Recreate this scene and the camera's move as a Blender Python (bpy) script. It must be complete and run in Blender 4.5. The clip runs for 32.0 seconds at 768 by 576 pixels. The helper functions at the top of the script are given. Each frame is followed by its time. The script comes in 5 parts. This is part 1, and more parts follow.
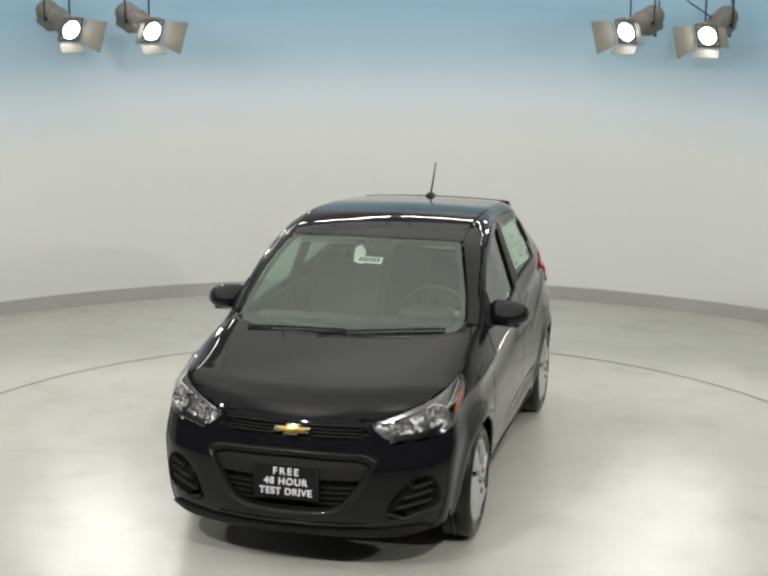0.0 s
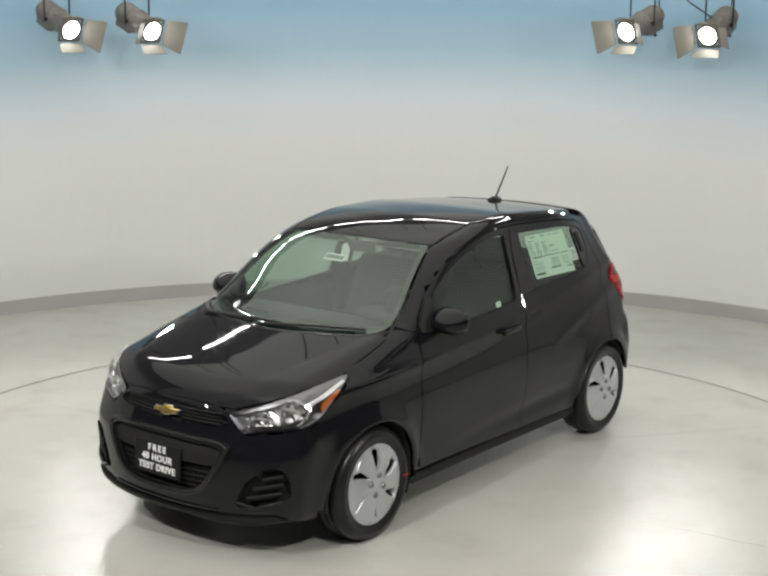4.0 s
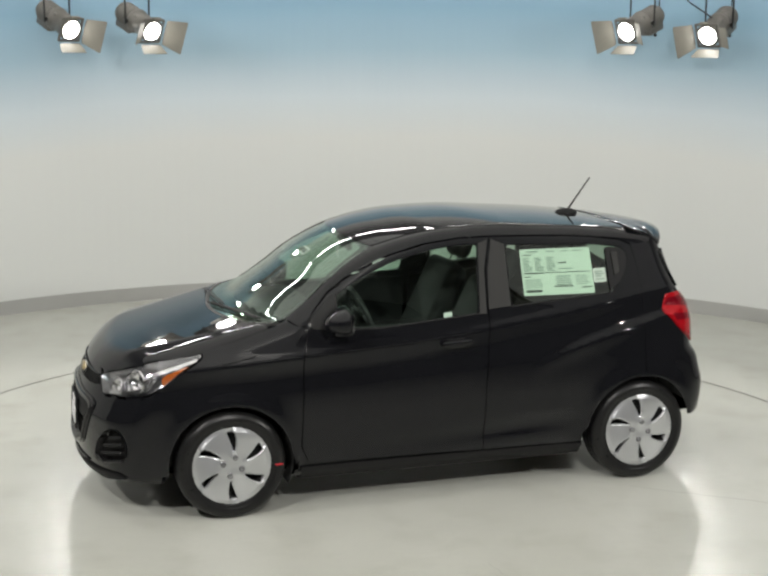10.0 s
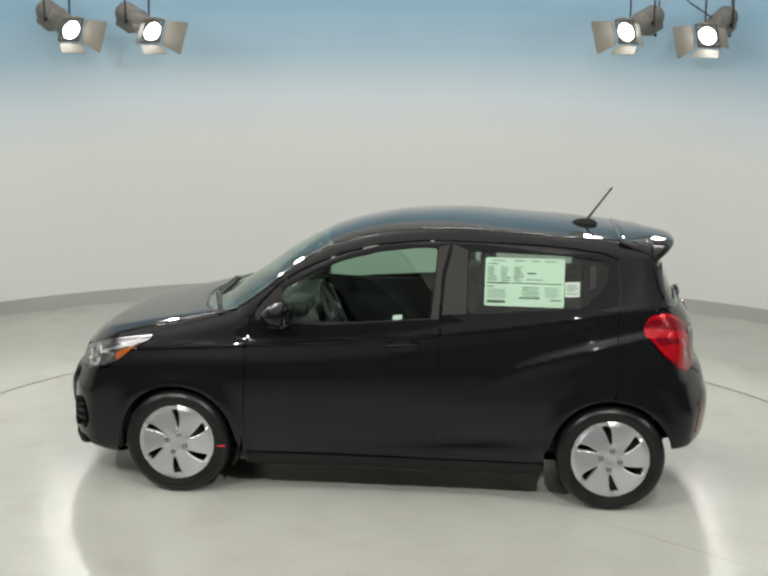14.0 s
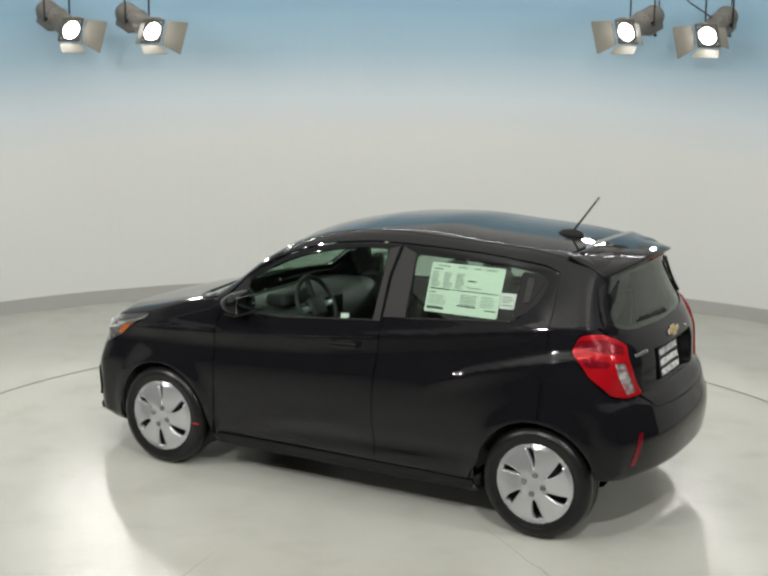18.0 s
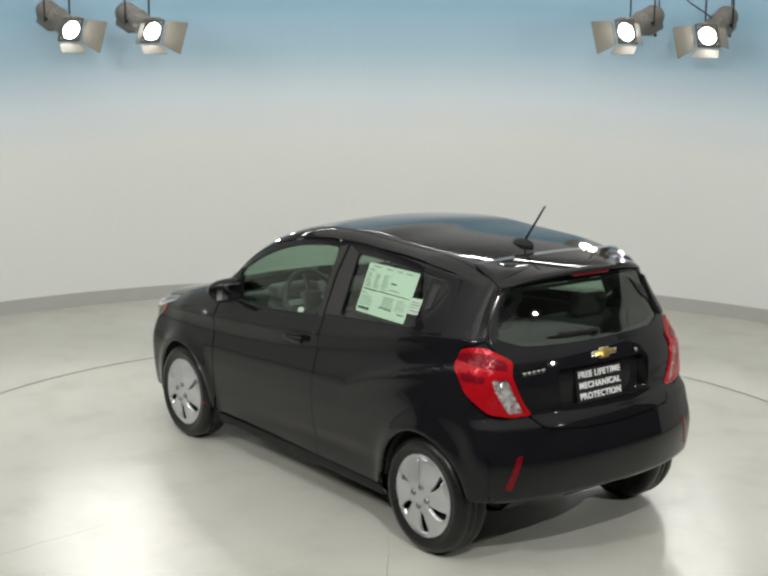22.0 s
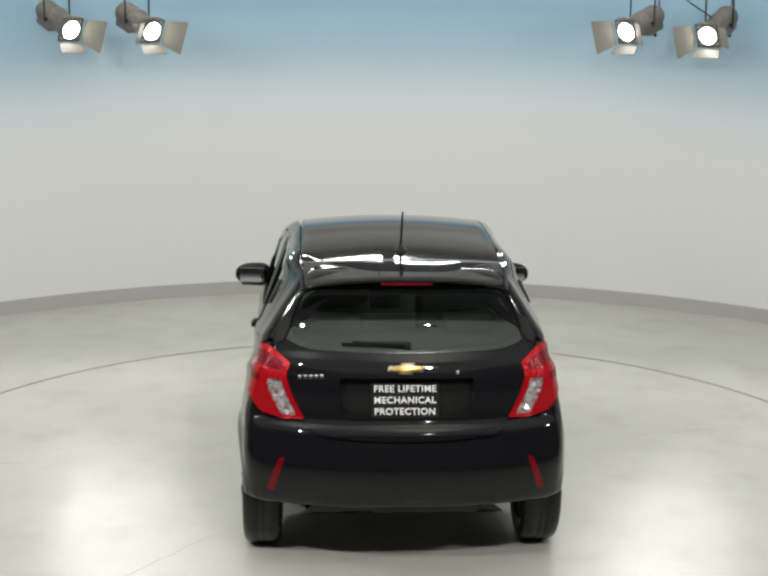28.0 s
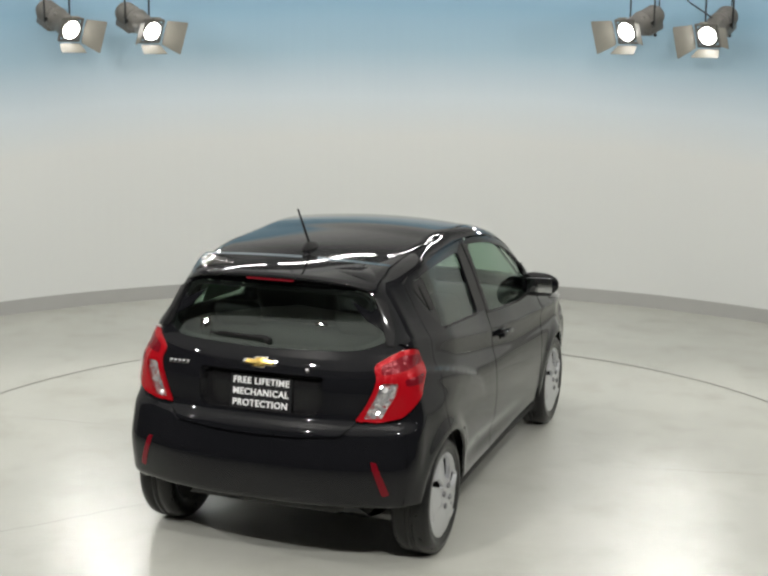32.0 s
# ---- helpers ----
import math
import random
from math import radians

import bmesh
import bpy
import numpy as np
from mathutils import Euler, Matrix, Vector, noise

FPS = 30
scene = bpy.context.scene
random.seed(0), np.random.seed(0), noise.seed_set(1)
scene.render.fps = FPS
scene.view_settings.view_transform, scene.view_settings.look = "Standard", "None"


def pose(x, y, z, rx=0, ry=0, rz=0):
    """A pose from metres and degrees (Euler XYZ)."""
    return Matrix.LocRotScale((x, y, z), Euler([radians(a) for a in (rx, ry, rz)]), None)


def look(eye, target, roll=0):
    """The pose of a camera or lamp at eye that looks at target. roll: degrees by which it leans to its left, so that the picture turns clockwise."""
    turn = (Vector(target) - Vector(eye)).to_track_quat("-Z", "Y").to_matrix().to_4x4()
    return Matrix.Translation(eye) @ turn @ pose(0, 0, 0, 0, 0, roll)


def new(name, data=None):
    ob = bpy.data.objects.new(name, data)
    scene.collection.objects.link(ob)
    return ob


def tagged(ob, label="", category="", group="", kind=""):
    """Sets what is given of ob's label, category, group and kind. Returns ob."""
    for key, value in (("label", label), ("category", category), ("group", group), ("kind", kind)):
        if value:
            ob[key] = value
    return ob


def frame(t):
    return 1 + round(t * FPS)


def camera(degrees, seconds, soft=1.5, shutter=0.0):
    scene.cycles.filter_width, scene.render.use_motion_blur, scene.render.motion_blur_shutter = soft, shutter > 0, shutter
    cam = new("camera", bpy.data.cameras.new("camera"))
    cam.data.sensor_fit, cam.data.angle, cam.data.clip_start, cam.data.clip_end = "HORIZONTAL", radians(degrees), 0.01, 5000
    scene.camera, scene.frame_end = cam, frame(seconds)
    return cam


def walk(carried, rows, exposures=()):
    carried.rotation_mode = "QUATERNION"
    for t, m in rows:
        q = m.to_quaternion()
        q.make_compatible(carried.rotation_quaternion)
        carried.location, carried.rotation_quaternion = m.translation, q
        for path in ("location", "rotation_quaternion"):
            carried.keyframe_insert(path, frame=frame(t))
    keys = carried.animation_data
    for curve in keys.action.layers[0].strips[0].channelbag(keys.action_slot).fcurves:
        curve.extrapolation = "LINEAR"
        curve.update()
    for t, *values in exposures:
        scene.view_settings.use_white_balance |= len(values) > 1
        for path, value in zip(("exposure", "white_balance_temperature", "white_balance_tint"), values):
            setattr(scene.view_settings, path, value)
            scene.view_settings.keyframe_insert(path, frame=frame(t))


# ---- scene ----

# The camera stands still on a tripod in the mouth of a round photo booth.
EYE = (0.0, -7.5875, 2.5062)
cam = camera(32.7, 32.0, soft=2.6)
STAND = look(EYE, (EYE[0] -0.002265, EYE[1] + 0.981824, EYE[2] - 0.189783), roll=0.5225)
walk(cam, [(0.0, STAND), (32.0, STAND)])

# ---------------------------------------------------------------- light
world = bpy.data.worlds.new("world")
scene.world = world
world.use_nodes = True
world.node_tree.nodes["Background"].inputs[0].default_value = (0.9, 0.95, 1.0, 1)
world.node_tree.nodes["Background"].inputs[1].default_value = 0.05
scene.view_settings.exposure = 0.82

DISC_R, WALL_R, WALL_H = 3.012, 5.18, 4.6
DISC_AT, WALL_AT = (-0.024, 0.0), (-0.035, 0.02)  # centres of the turntable and of the curved wall


def lamp_spot(name, eye, target, watts, angle=70, blend=0.6, radius=0.06, colour=(1.0, 0.98, 0.94)):
    d = bpy.data.lights.new(name, "SPOT")
    d.energy, d.spot_size, d.spot_blend, d.shadow_soft_size, d.color = watts, radians(angle), blend, radius, colour
    ob = new(name, d)
    ob.matrix_world = look(eye, target)
    return ob


# ---------------------------------------------------------------- materials
def material(name):
    m = bpy.data.materials.new(name)
    m.use_nodes = True
    nt = m.node_tree
    return m, nt, nt.nodes["Principled BSDF"]


def plain(name, colour, rough=0.5, metal=0.0, coat=0.0, grain=0.0, scale=200.0, spec=0.5, vary=0.0, vscale=6.0):
    """A surface with fine relief and a little unevenness of colour and gloss."""
    m, nt, b = material(name)
    b.inputs["Base Color"].default_value = (*colour, 1)
    b.inputs["Roughness"].default_value = rough
    b.inputs["Metallic"].default_value = metal
    b.inputs["Coat Weight"].default_value = coat
    b.inputs["Coat Roughness"].default_value = 0.02
    b.inputs["Specular IOR Level"].default_value = spec
    tc = nt.nodes.new("ShaderNodeTexCoord")
    if grain:
        n = nt.nodes.new("ShaderNodeTexNoise")
        n.inputs["Scale"].default_value = scale
        n.inputs["Detail"].default_value = 3
        nt.links.new(tc.outputs["Object"], n.inputs["Vector"])
        bp = nt.nodes.new("ShaderNodeBump")
        bp.inputs["Strength"].default_value = grain
        bp.inputs["Distance"].default_value = 0.002
        nt.links.new(n.outputs["Fac"], bp.inputs["Height"])
        nt.links.new(bp.outputs["Normal"], b.inputs["Normal"])
    if vary:
        n2 = nt.nodes.new("ShaderNodeTexNoise")
        n2.inputs["Scale"].default_value = vscale
        n2.inputs["Detail"].default_value = 5
        nt.links.new(tc.outputs["Object"], n2.inputs["Vector"])
        mr = nt.nodes.new("ShaderNodeMapRange")
        mr.inputs["To Min"].default_value = max(0.0, rough - vary)
        mr.inputs["To Max"].default_value = min(1.0, rough + vary)
        nt.links.new(n2.outputs["Fac"], mr.inputs["Value"])
        nt.links.new(mr.outputs["Result"], b.inputs["Roughness"])
        mx = nt.nodes.new("ShaderNodeMix")
        mx.data_type = "RGBA"
        mx.inputs[6].default_value = (*[c * (1 - vary * 0.6) for c in colour], 1)
        mx.inputs[7].default_value = (*[min(1, c * (1 + vary * 0.6)) for c in colour], 1)
        nt.links.new(n2.outputs["Fac"], mx.inputs[0])
        nt.links.new(mx.outputs[2], b.inputs["Base Color"])
    return m


def glow(name, colour, strength):
    m, nt, b = material(name)
    b.inputs["Base Color"].default_value = (*colour, 1)
    b.inputs["Emission Color"].default_value = (*colour, 1)
    b.inputs["Emission Strength"].default_value = strength
    return m


def glass(name, tint, rough=0.0, keep=0.75, sheen=0.085):
    """Thin sheet glass: tinted see-through mixed with a mirror by its gloss."""
    m, nt, b = material(name)
    nt.nodes.remove(b)
    out = nt.nodes["Material Output"]
    tr = nt.nodes.new("ShaderNodeBsdfTransparent")
    tr.inputs[0].default_value = (*[c * keep for c in tint], 1)
    gl = nt.nodes.new("ShaderNodeBsdfGlossy")
    gl.inputs["Roughness"].default_value = rough
    gl.inputs["Color"].default_value = (*[0.55 + 0.4 * c for c in tint], 1)
    # the gloss grows towards a grazing look, alike on both faces
    lw = nt.nodes.new("ShaderNodeLayerWeight")
    lw.inputs[0].default_value = 0.5
    pw = nt.nodes.new("ShaderNodeMath")
    pw.operation, pw.inputs[1].default_value = "POWER", 5.0
    nt.links.new(lw.outputs["Facing"], pw.inputs[0])
    fr = nt.nodes.new("ShaderNodeMath")
    fr.operation, fr.inputs[1].default_value, fr.inputs[2].default_value = "MULTIPLY_ADD", 0.995 - sheen, sheen
    nt.links.new(pw.outputs[0], fr.inputs[0])
    mx = nt.nodes.new("ShaderNodeMixShader")
    nt.links.new(fr.outputs[0], mx.inputs[0])
    nt.links.new(tr.outputs[0], mx.inputs[1])
    nt.links.new(gl.outputs[0], mx.inputs[2])
    nt.links.new(mx.outputs[0], out.inputs["Surface"])
    return m


def floor_material(name, shade=1.0):
    """Pale sealed concrete: cloudy, faintly dirty, satin, with a fine pimpled coat."""
    m, nt, b = material(name)
    N, L = nt.nodes.new, nt.links.new
    tc = N("ShaderNodeTexCoord")
    cloud, stain, grit = N("ShaderNodeTexNoise"), N("ShaderNodeTexNoise"), N("ShaderNodeTexNoise")
    for n, s, d in ((cloud, 0.9, 6), (stain, 3.0, 9), (grit, 85.0, 1)):
        n.inputs["Scale"].default_value, n.inputs["Detail"].default_value = s, d
        L(tc.outputs["Object"], n.inputs["Vector"])
    ramp = N("ShaderNodeValToRGB")
    ramp.color_ramp.elements[0].position, ramp.color_ramp.elements[0].color = 0.3, (0.525 * shade, 0.53 * shade, 0.478 * shade, 1)
    ramp.color_ramp.elements[1].position, ramp.color_ramp.elements[1].color = 0.72, (0.60 * shade, 0.605 * shade, 0.552 * shade, 1)
    L(cloud.outputs["Fac"], ramp.inputs[0])
    dirt = N("ShaderNodeValToRGB")
    dirt.color_ramp.elements[0].position, dirt.color_ramp.elements[0].color = 0.28, (0.80, 0.79, 0.75, 1)
    dirt.color_ramp.elements[1].position, dirt.color_ramp.elements[1].color = 0.5, (1, 1, 1, 1)
    L(stain.outputs["Fac"], dirt.inputs[0])
    mx = N("ShaderNodeMix")
    mx.data_type, mx.blend_type = "RGBA", "MULTIPLY"
    mx.inputs[0].default_value = 0.42
    L(ramp.outputs[0], mx.inputs[6])
    L(dirt.outputs[0], mx.inputs[7])
    L(mx.outputs[2], b.inputs["Base Color"])
    b.inputs["Specular IOR Level"].default_value = 0.0
    b.inputs["Coat Weight"].default_value = 0.8
    rr = N("ShaderNodeMapRange")
    rr.inputs["To Min"].default_value, rr.inputs["To Max"].default_value = 0.15, 0.20
    L(stain.outputs["Fac"], rr.inputs["Value"])
    L(rr.outputs["Result"], b.inputs["Coat Roughness"])
    b.inputs["Roughness"].default_value = 0.7
    bp = N("ShaderNodeBump")
    bp.inputs["Strength"].default_value, bp.inputs["Distance"].default_value = 1.0, 0.0026
    L(grit.outputs["Fac"], bp.inputs["Height"])
    L(bp.outputs["Normal"], b.inputs["Coat Normal"])
    return m


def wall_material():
    """Matt backdrop with the blue wash put into its colour: pale warm grey below, sky blue above."""
    m, nt, b = material("backdrop_blue_wash")
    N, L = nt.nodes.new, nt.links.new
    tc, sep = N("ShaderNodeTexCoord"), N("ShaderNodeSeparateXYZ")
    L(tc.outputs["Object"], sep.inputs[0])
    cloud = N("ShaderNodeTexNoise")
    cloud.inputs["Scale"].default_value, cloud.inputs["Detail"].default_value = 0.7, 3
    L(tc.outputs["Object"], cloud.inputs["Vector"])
    # the blue put into the colour hangs lower to both sides
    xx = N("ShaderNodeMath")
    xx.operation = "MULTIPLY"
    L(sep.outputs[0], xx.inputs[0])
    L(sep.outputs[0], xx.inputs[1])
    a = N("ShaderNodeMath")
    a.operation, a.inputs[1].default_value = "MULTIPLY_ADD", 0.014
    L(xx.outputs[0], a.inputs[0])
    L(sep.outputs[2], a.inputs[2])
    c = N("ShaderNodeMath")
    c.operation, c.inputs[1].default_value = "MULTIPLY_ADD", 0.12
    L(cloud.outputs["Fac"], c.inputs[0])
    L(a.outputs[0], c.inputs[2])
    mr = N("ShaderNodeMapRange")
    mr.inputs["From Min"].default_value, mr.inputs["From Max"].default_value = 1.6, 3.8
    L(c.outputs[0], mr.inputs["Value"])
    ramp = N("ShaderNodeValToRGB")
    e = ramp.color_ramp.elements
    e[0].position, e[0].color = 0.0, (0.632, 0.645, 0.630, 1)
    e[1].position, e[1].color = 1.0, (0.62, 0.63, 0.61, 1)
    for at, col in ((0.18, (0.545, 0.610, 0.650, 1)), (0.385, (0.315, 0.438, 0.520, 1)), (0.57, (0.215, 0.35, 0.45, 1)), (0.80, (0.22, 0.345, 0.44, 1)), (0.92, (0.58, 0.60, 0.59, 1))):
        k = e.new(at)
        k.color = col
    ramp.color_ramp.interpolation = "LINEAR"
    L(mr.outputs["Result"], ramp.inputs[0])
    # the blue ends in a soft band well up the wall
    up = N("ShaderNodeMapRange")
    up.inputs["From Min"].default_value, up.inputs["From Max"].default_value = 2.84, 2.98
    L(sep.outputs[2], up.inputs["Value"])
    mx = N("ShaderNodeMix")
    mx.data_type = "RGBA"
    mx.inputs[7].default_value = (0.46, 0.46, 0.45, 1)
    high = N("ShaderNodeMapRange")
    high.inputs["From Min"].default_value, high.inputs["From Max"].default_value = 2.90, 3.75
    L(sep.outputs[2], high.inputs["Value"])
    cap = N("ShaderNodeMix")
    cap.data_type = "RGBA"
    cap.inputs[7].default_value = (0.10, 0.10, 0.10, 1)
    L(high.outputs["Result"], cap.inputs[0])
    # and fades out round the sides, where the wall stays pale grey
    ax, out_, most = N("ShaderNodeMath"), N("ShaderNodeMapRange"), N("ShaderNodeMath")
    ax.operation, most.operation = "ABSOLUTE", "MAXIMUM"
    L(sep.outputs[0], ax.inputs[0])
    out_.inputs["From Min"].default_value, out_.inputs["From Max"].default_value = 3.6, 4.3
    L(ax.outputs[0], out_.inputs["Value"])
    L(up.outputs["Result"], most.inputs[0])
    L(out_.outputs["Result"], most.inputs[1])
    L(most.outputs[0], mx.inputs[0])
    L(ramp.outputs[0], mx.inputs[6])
    # the unseen top of the wall is darkened in colour for dark roof reflections
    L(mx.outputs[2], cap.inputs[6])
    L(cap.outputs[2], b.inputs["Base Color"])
    b.inputs["Roughness"].default_value = 0.85
    n = N("ShaderNodeTexNoise")
    n.inputs["Scale"].default_value = 60
    L(tc.outputs["Object"], n.inputs["Vector"])
    bp = N("ShaderNodeBump")
    bp.inputs["Strength"].default_value, bp.inputs["Distance"].default_value = 0.05, 0.003
    L(n.outputs["Fac"], bp.inputs["Height"])
    L(bp.outputs["Normal"], b.inputs["Normal"])
    return m


PAINT = plain("black_car_paint", (0.0066, 0.0068, 0.0082), 0.03, 0.0, 0.0, spec=0.36, vary=0.015, vscale=3)
TRIM = plain("black_plastic", (0.016, 0.016, 0.016), 0.6, spec=0.16, grain=0.15, scale=400, vary=0.08, vscale=20)
PILLAR = plain("pillar_film", (0.030, 0.030, 0.029), 0.6, spec=0.16, grain=0.1, scale=400, vary=0.06, vscale=14)
DARK = plain("dark_underside", (0.022, 0.022, 0.021), 0.8, grain=0.2, scale=80)
RUBBER = plain("tyre_rubber", (0.010, 0.010, 0.0102), 0.30, spec=0.30, grain=0.2, scale=300, vary=0.08, vscale=30)
SILVER = plain("silver_wheel_paint", (0.56, 0.57, 0.59), 0.3, 0.75, 0.4, vary=0.06, vscale=15)
CHROME = plain("chrome", (0.85, 0.85, 0.87), 0.08, 1.0, vary=0.03, vscale=30)
GOLD = plain("gold_badge", (0.66, 0.46, 0.13), 0.25, 0.9, 0.5, vary=0.08, vscale=90)
CABIN = plain("cabin_grey_cloth", (0.016, 0.017, 0.017), 0.85, vary=0.1, vscale=25)
CABIN_PALE = plain("headliner_cloth", (0.42, 0.43, 0.41), 0.9, grain=0.1, scale=160, vary=0.05)
DASH = plain("dashboard_plastic", (0.022, 0.023, 0.023), 0.6, grain=0.1, scale=160, vary=0.08, vscale=25)
GLASS = glass("tinted_glass", (0.74, 0.93, 0.80), keep=0.8)
GLASS_DARK = glass("rear_tinted_glass", (0.72, 0.84, 0.75), keep=0.84, sheen=0.10)
SCREEN_GLASS = glass("windscreen_glass", (0.74, 0.92, 0.80), keep=0.74, sheen=0.15)
WHITE = plain("white_lettering", (0.80, 0.80, 0.80), 0.5, grain=0.05)
FLOOR = floor_material("sealed_concrete", 0.85)
FLOOR_OUTER = floor_material("outer_sealed_concrete", 0.88)
EDGE = plain("worn_edge_steel", (0.17, 0.17, 0.155), 0.55, 0.3, grain=0.2, vary=0.15, vscale=8)
STEEL = plain("dark_steel", (0.05, 0.05, 0.05), 0.45, 0.8, grain=0.1)

# ---------------------------------------------------------------- mesh helpers
def mesh_of(name, verts, faces, mat, smooth=True):
    me = bpy.data.meshes.new(name)
    me.from_pydata([tuple(v) for v in verts], [], faces)
    me.materials.append(mat)
    if smooth:
        me.polygons.foreach_set("use_smooth", [True] * len(me.polygons))
    me.update()
    return me


def part(name, bm, mat, parent, label="", smooth=True, m=None):
    """Links a bmesh (or a ready mesh) as one part under a thing or a part."""
    if isinstance(bm, bmesh.types.BMesh):
        me = bpy.data.meshes.new(name)
        bm.to_mesh(me)
        bm.free()
        me.materials.append(mat)
        if smooth:
            me.polygons.foreach_set("use_smooth", [True] * len(me.polygons))
    else:
        me = bm
    ob = new(name, me)
    ob.parent = parent
    if m is not None:
        ob.matrix_basis = m
    if label:
        tagged(ob, label)
    return ob


def thing(name, label, category, at=None, group="", kind=""):
    ob = new(name)
    ob.empty_display_size = 0.1
    if at is not None:
        ob.matrix_basis = at
    return tagged(ob, label, category, group, kind)


def bm_box(sx, sy, sz, at=(0, 0, 0), bevel=0.0, seg=2, rot=None):
    bm = bmesh.new()
    bmesh.ops.create_cube(bm, size=1.0)
    bmesh.ops.scale(bm, vec=(sx, sy, sz), verts=bm.verts)
    if bevel:
        bmesh.ops.bevel(bm, geom=list(bm.edges), offset=bevel, segments=seg, profile=0.5, affect="EDGES")
    mtx = Matrix.Translation(at) @ (rot.to_4x4() if rot is not None else Matrix())
    bmesh.ops.transform(bm, matrix=mtx, verts=bm.verts)
    return bm


def bm_revolve(profile, n=48, axis="Y", closed=False):
    """Turns a list of (radius, along) round an axis."""
    bm = bmesh.new()
    rings = []
    for r, h in profile:
        ring = []
        for i in range(n):
            a = 2 * math.pi * i / n
            c, s = r * math.cos(a), r * math.sin(a)
            ring.append(bm.verts.new((c, h, s) if axis == "Y" else (c, s, h) if axis == "Z" else (h, c, s)))
        rings.append(ring)
    pairs = list(zip(rings, rings[1:])) + ([(rings[-1], rings[0])] if closed else [])
    for a, b in pairs:
        for i in range(n):
            bm.faces.new((a[i], a[(i + 1) % n], b[(i + 1) % n], b[i]))
    if not closed:
        for ring, h in ((rings[0], profile[0]), (rings[-1], profile[-1])):
            if h[0] > 1e-4:
                bm.faces.new(ring)
    bmesh.ops.recalc_face_normals(bm, faces=bm.faces)
    return bm


def bm_tube(points, radius, n=8):
    """A round rod along a line of points."""
    bm = bmesh.new()
    pts = [Vector(p) for p in points]
    rad = radius if isinstance(radius, (list, tuple)) else [radius] * len(pts)
    rings, side = [], None
    for i, p in enumerate(pts):
        d = (pts[min(i + 1, len(pts) - 1)] - pts[max(i - 1, 0)]).normalized()
        if side is None:
            side = d.orthogonal().normalized()
        side = (side - d * side.dot(d)).normalized()
        up = d.cross(side)
        rings.append([bm.verts.new(p + (side * math.cos(2 * math.pi * k / n) + up * math.sin(2 * math.pi * k / n)) * rad[i]) for k in range(n)])
    for a, b in zip(rings, rings[1:]):
        for k in range(n):
            bm.faces.new((a[k], a[(k + 1) % n], b[(k + 1) % n], b[k]))
    bm.faces.new(rings[0][::-1])
    bm.faces.new(rings[-1])
    bmesh.ops.recalc_face_normals(bm, faces=bm.faces)
    return bm


def bm_slab(outline, thick, bevel=0.0):
    """A flat plate from a 2D outline, standing on z = 0."""
    bm = bmesh.new()
    low = [bm.verts.new((x, y, 0)) for x, y in outline]
    bm.faces.new(low)
    got = bmesh.ops.extrude_face_region(bm, geom=list(bm.faces))
    top = [v for v in got["geom"] if isinstance(v, bmesh.types.BMVert)]
    bmesh.ops.translate(bm, vec=(0, 0, thick), verts=top)
    bmesh.ops.recalc_face_normals(bm, faces=bm.faces)
    if bevel:
        tops = set(top)
        bmesh.ops.bevel(bm, geom=[e for e in bm.edges if e.verts[0] in tops and e.verts[1] in tops], offset=bevel, segments=2, profile=0.5, affect="EDGES")
    return bm


# ---------------------------------------------------------------- the booth
def ring_mesh(name, r0, r1, z, mat, n=160, thick=0.05):
    bm = bmesh.new()
    loops = [[bm.verts.new((r * math.cos(2 * math.pi * i / n), r * math.sin(2 * math.pi * i / n), h)) for i in range(n)]
             for r, h in ((r0, z), (r1, z), (r1, z - thick), (r0, z - thick))]
    for k in range(4):
        a, b = loops[k], loops[(k + 1) % 4]
        for i in range(n):
            bm.faces.new((a[i], a[(i + 1) % n], b[(i + 1) % n], b[i]))
    bmesh.ops.recalc_face_normals(bm, faces=bm.faces)
    me = bpy.data.meshes.new(name)
    bm.to_mesh(me)
    bm.free()
    me.materials.append(mat)
    return new(name, me)


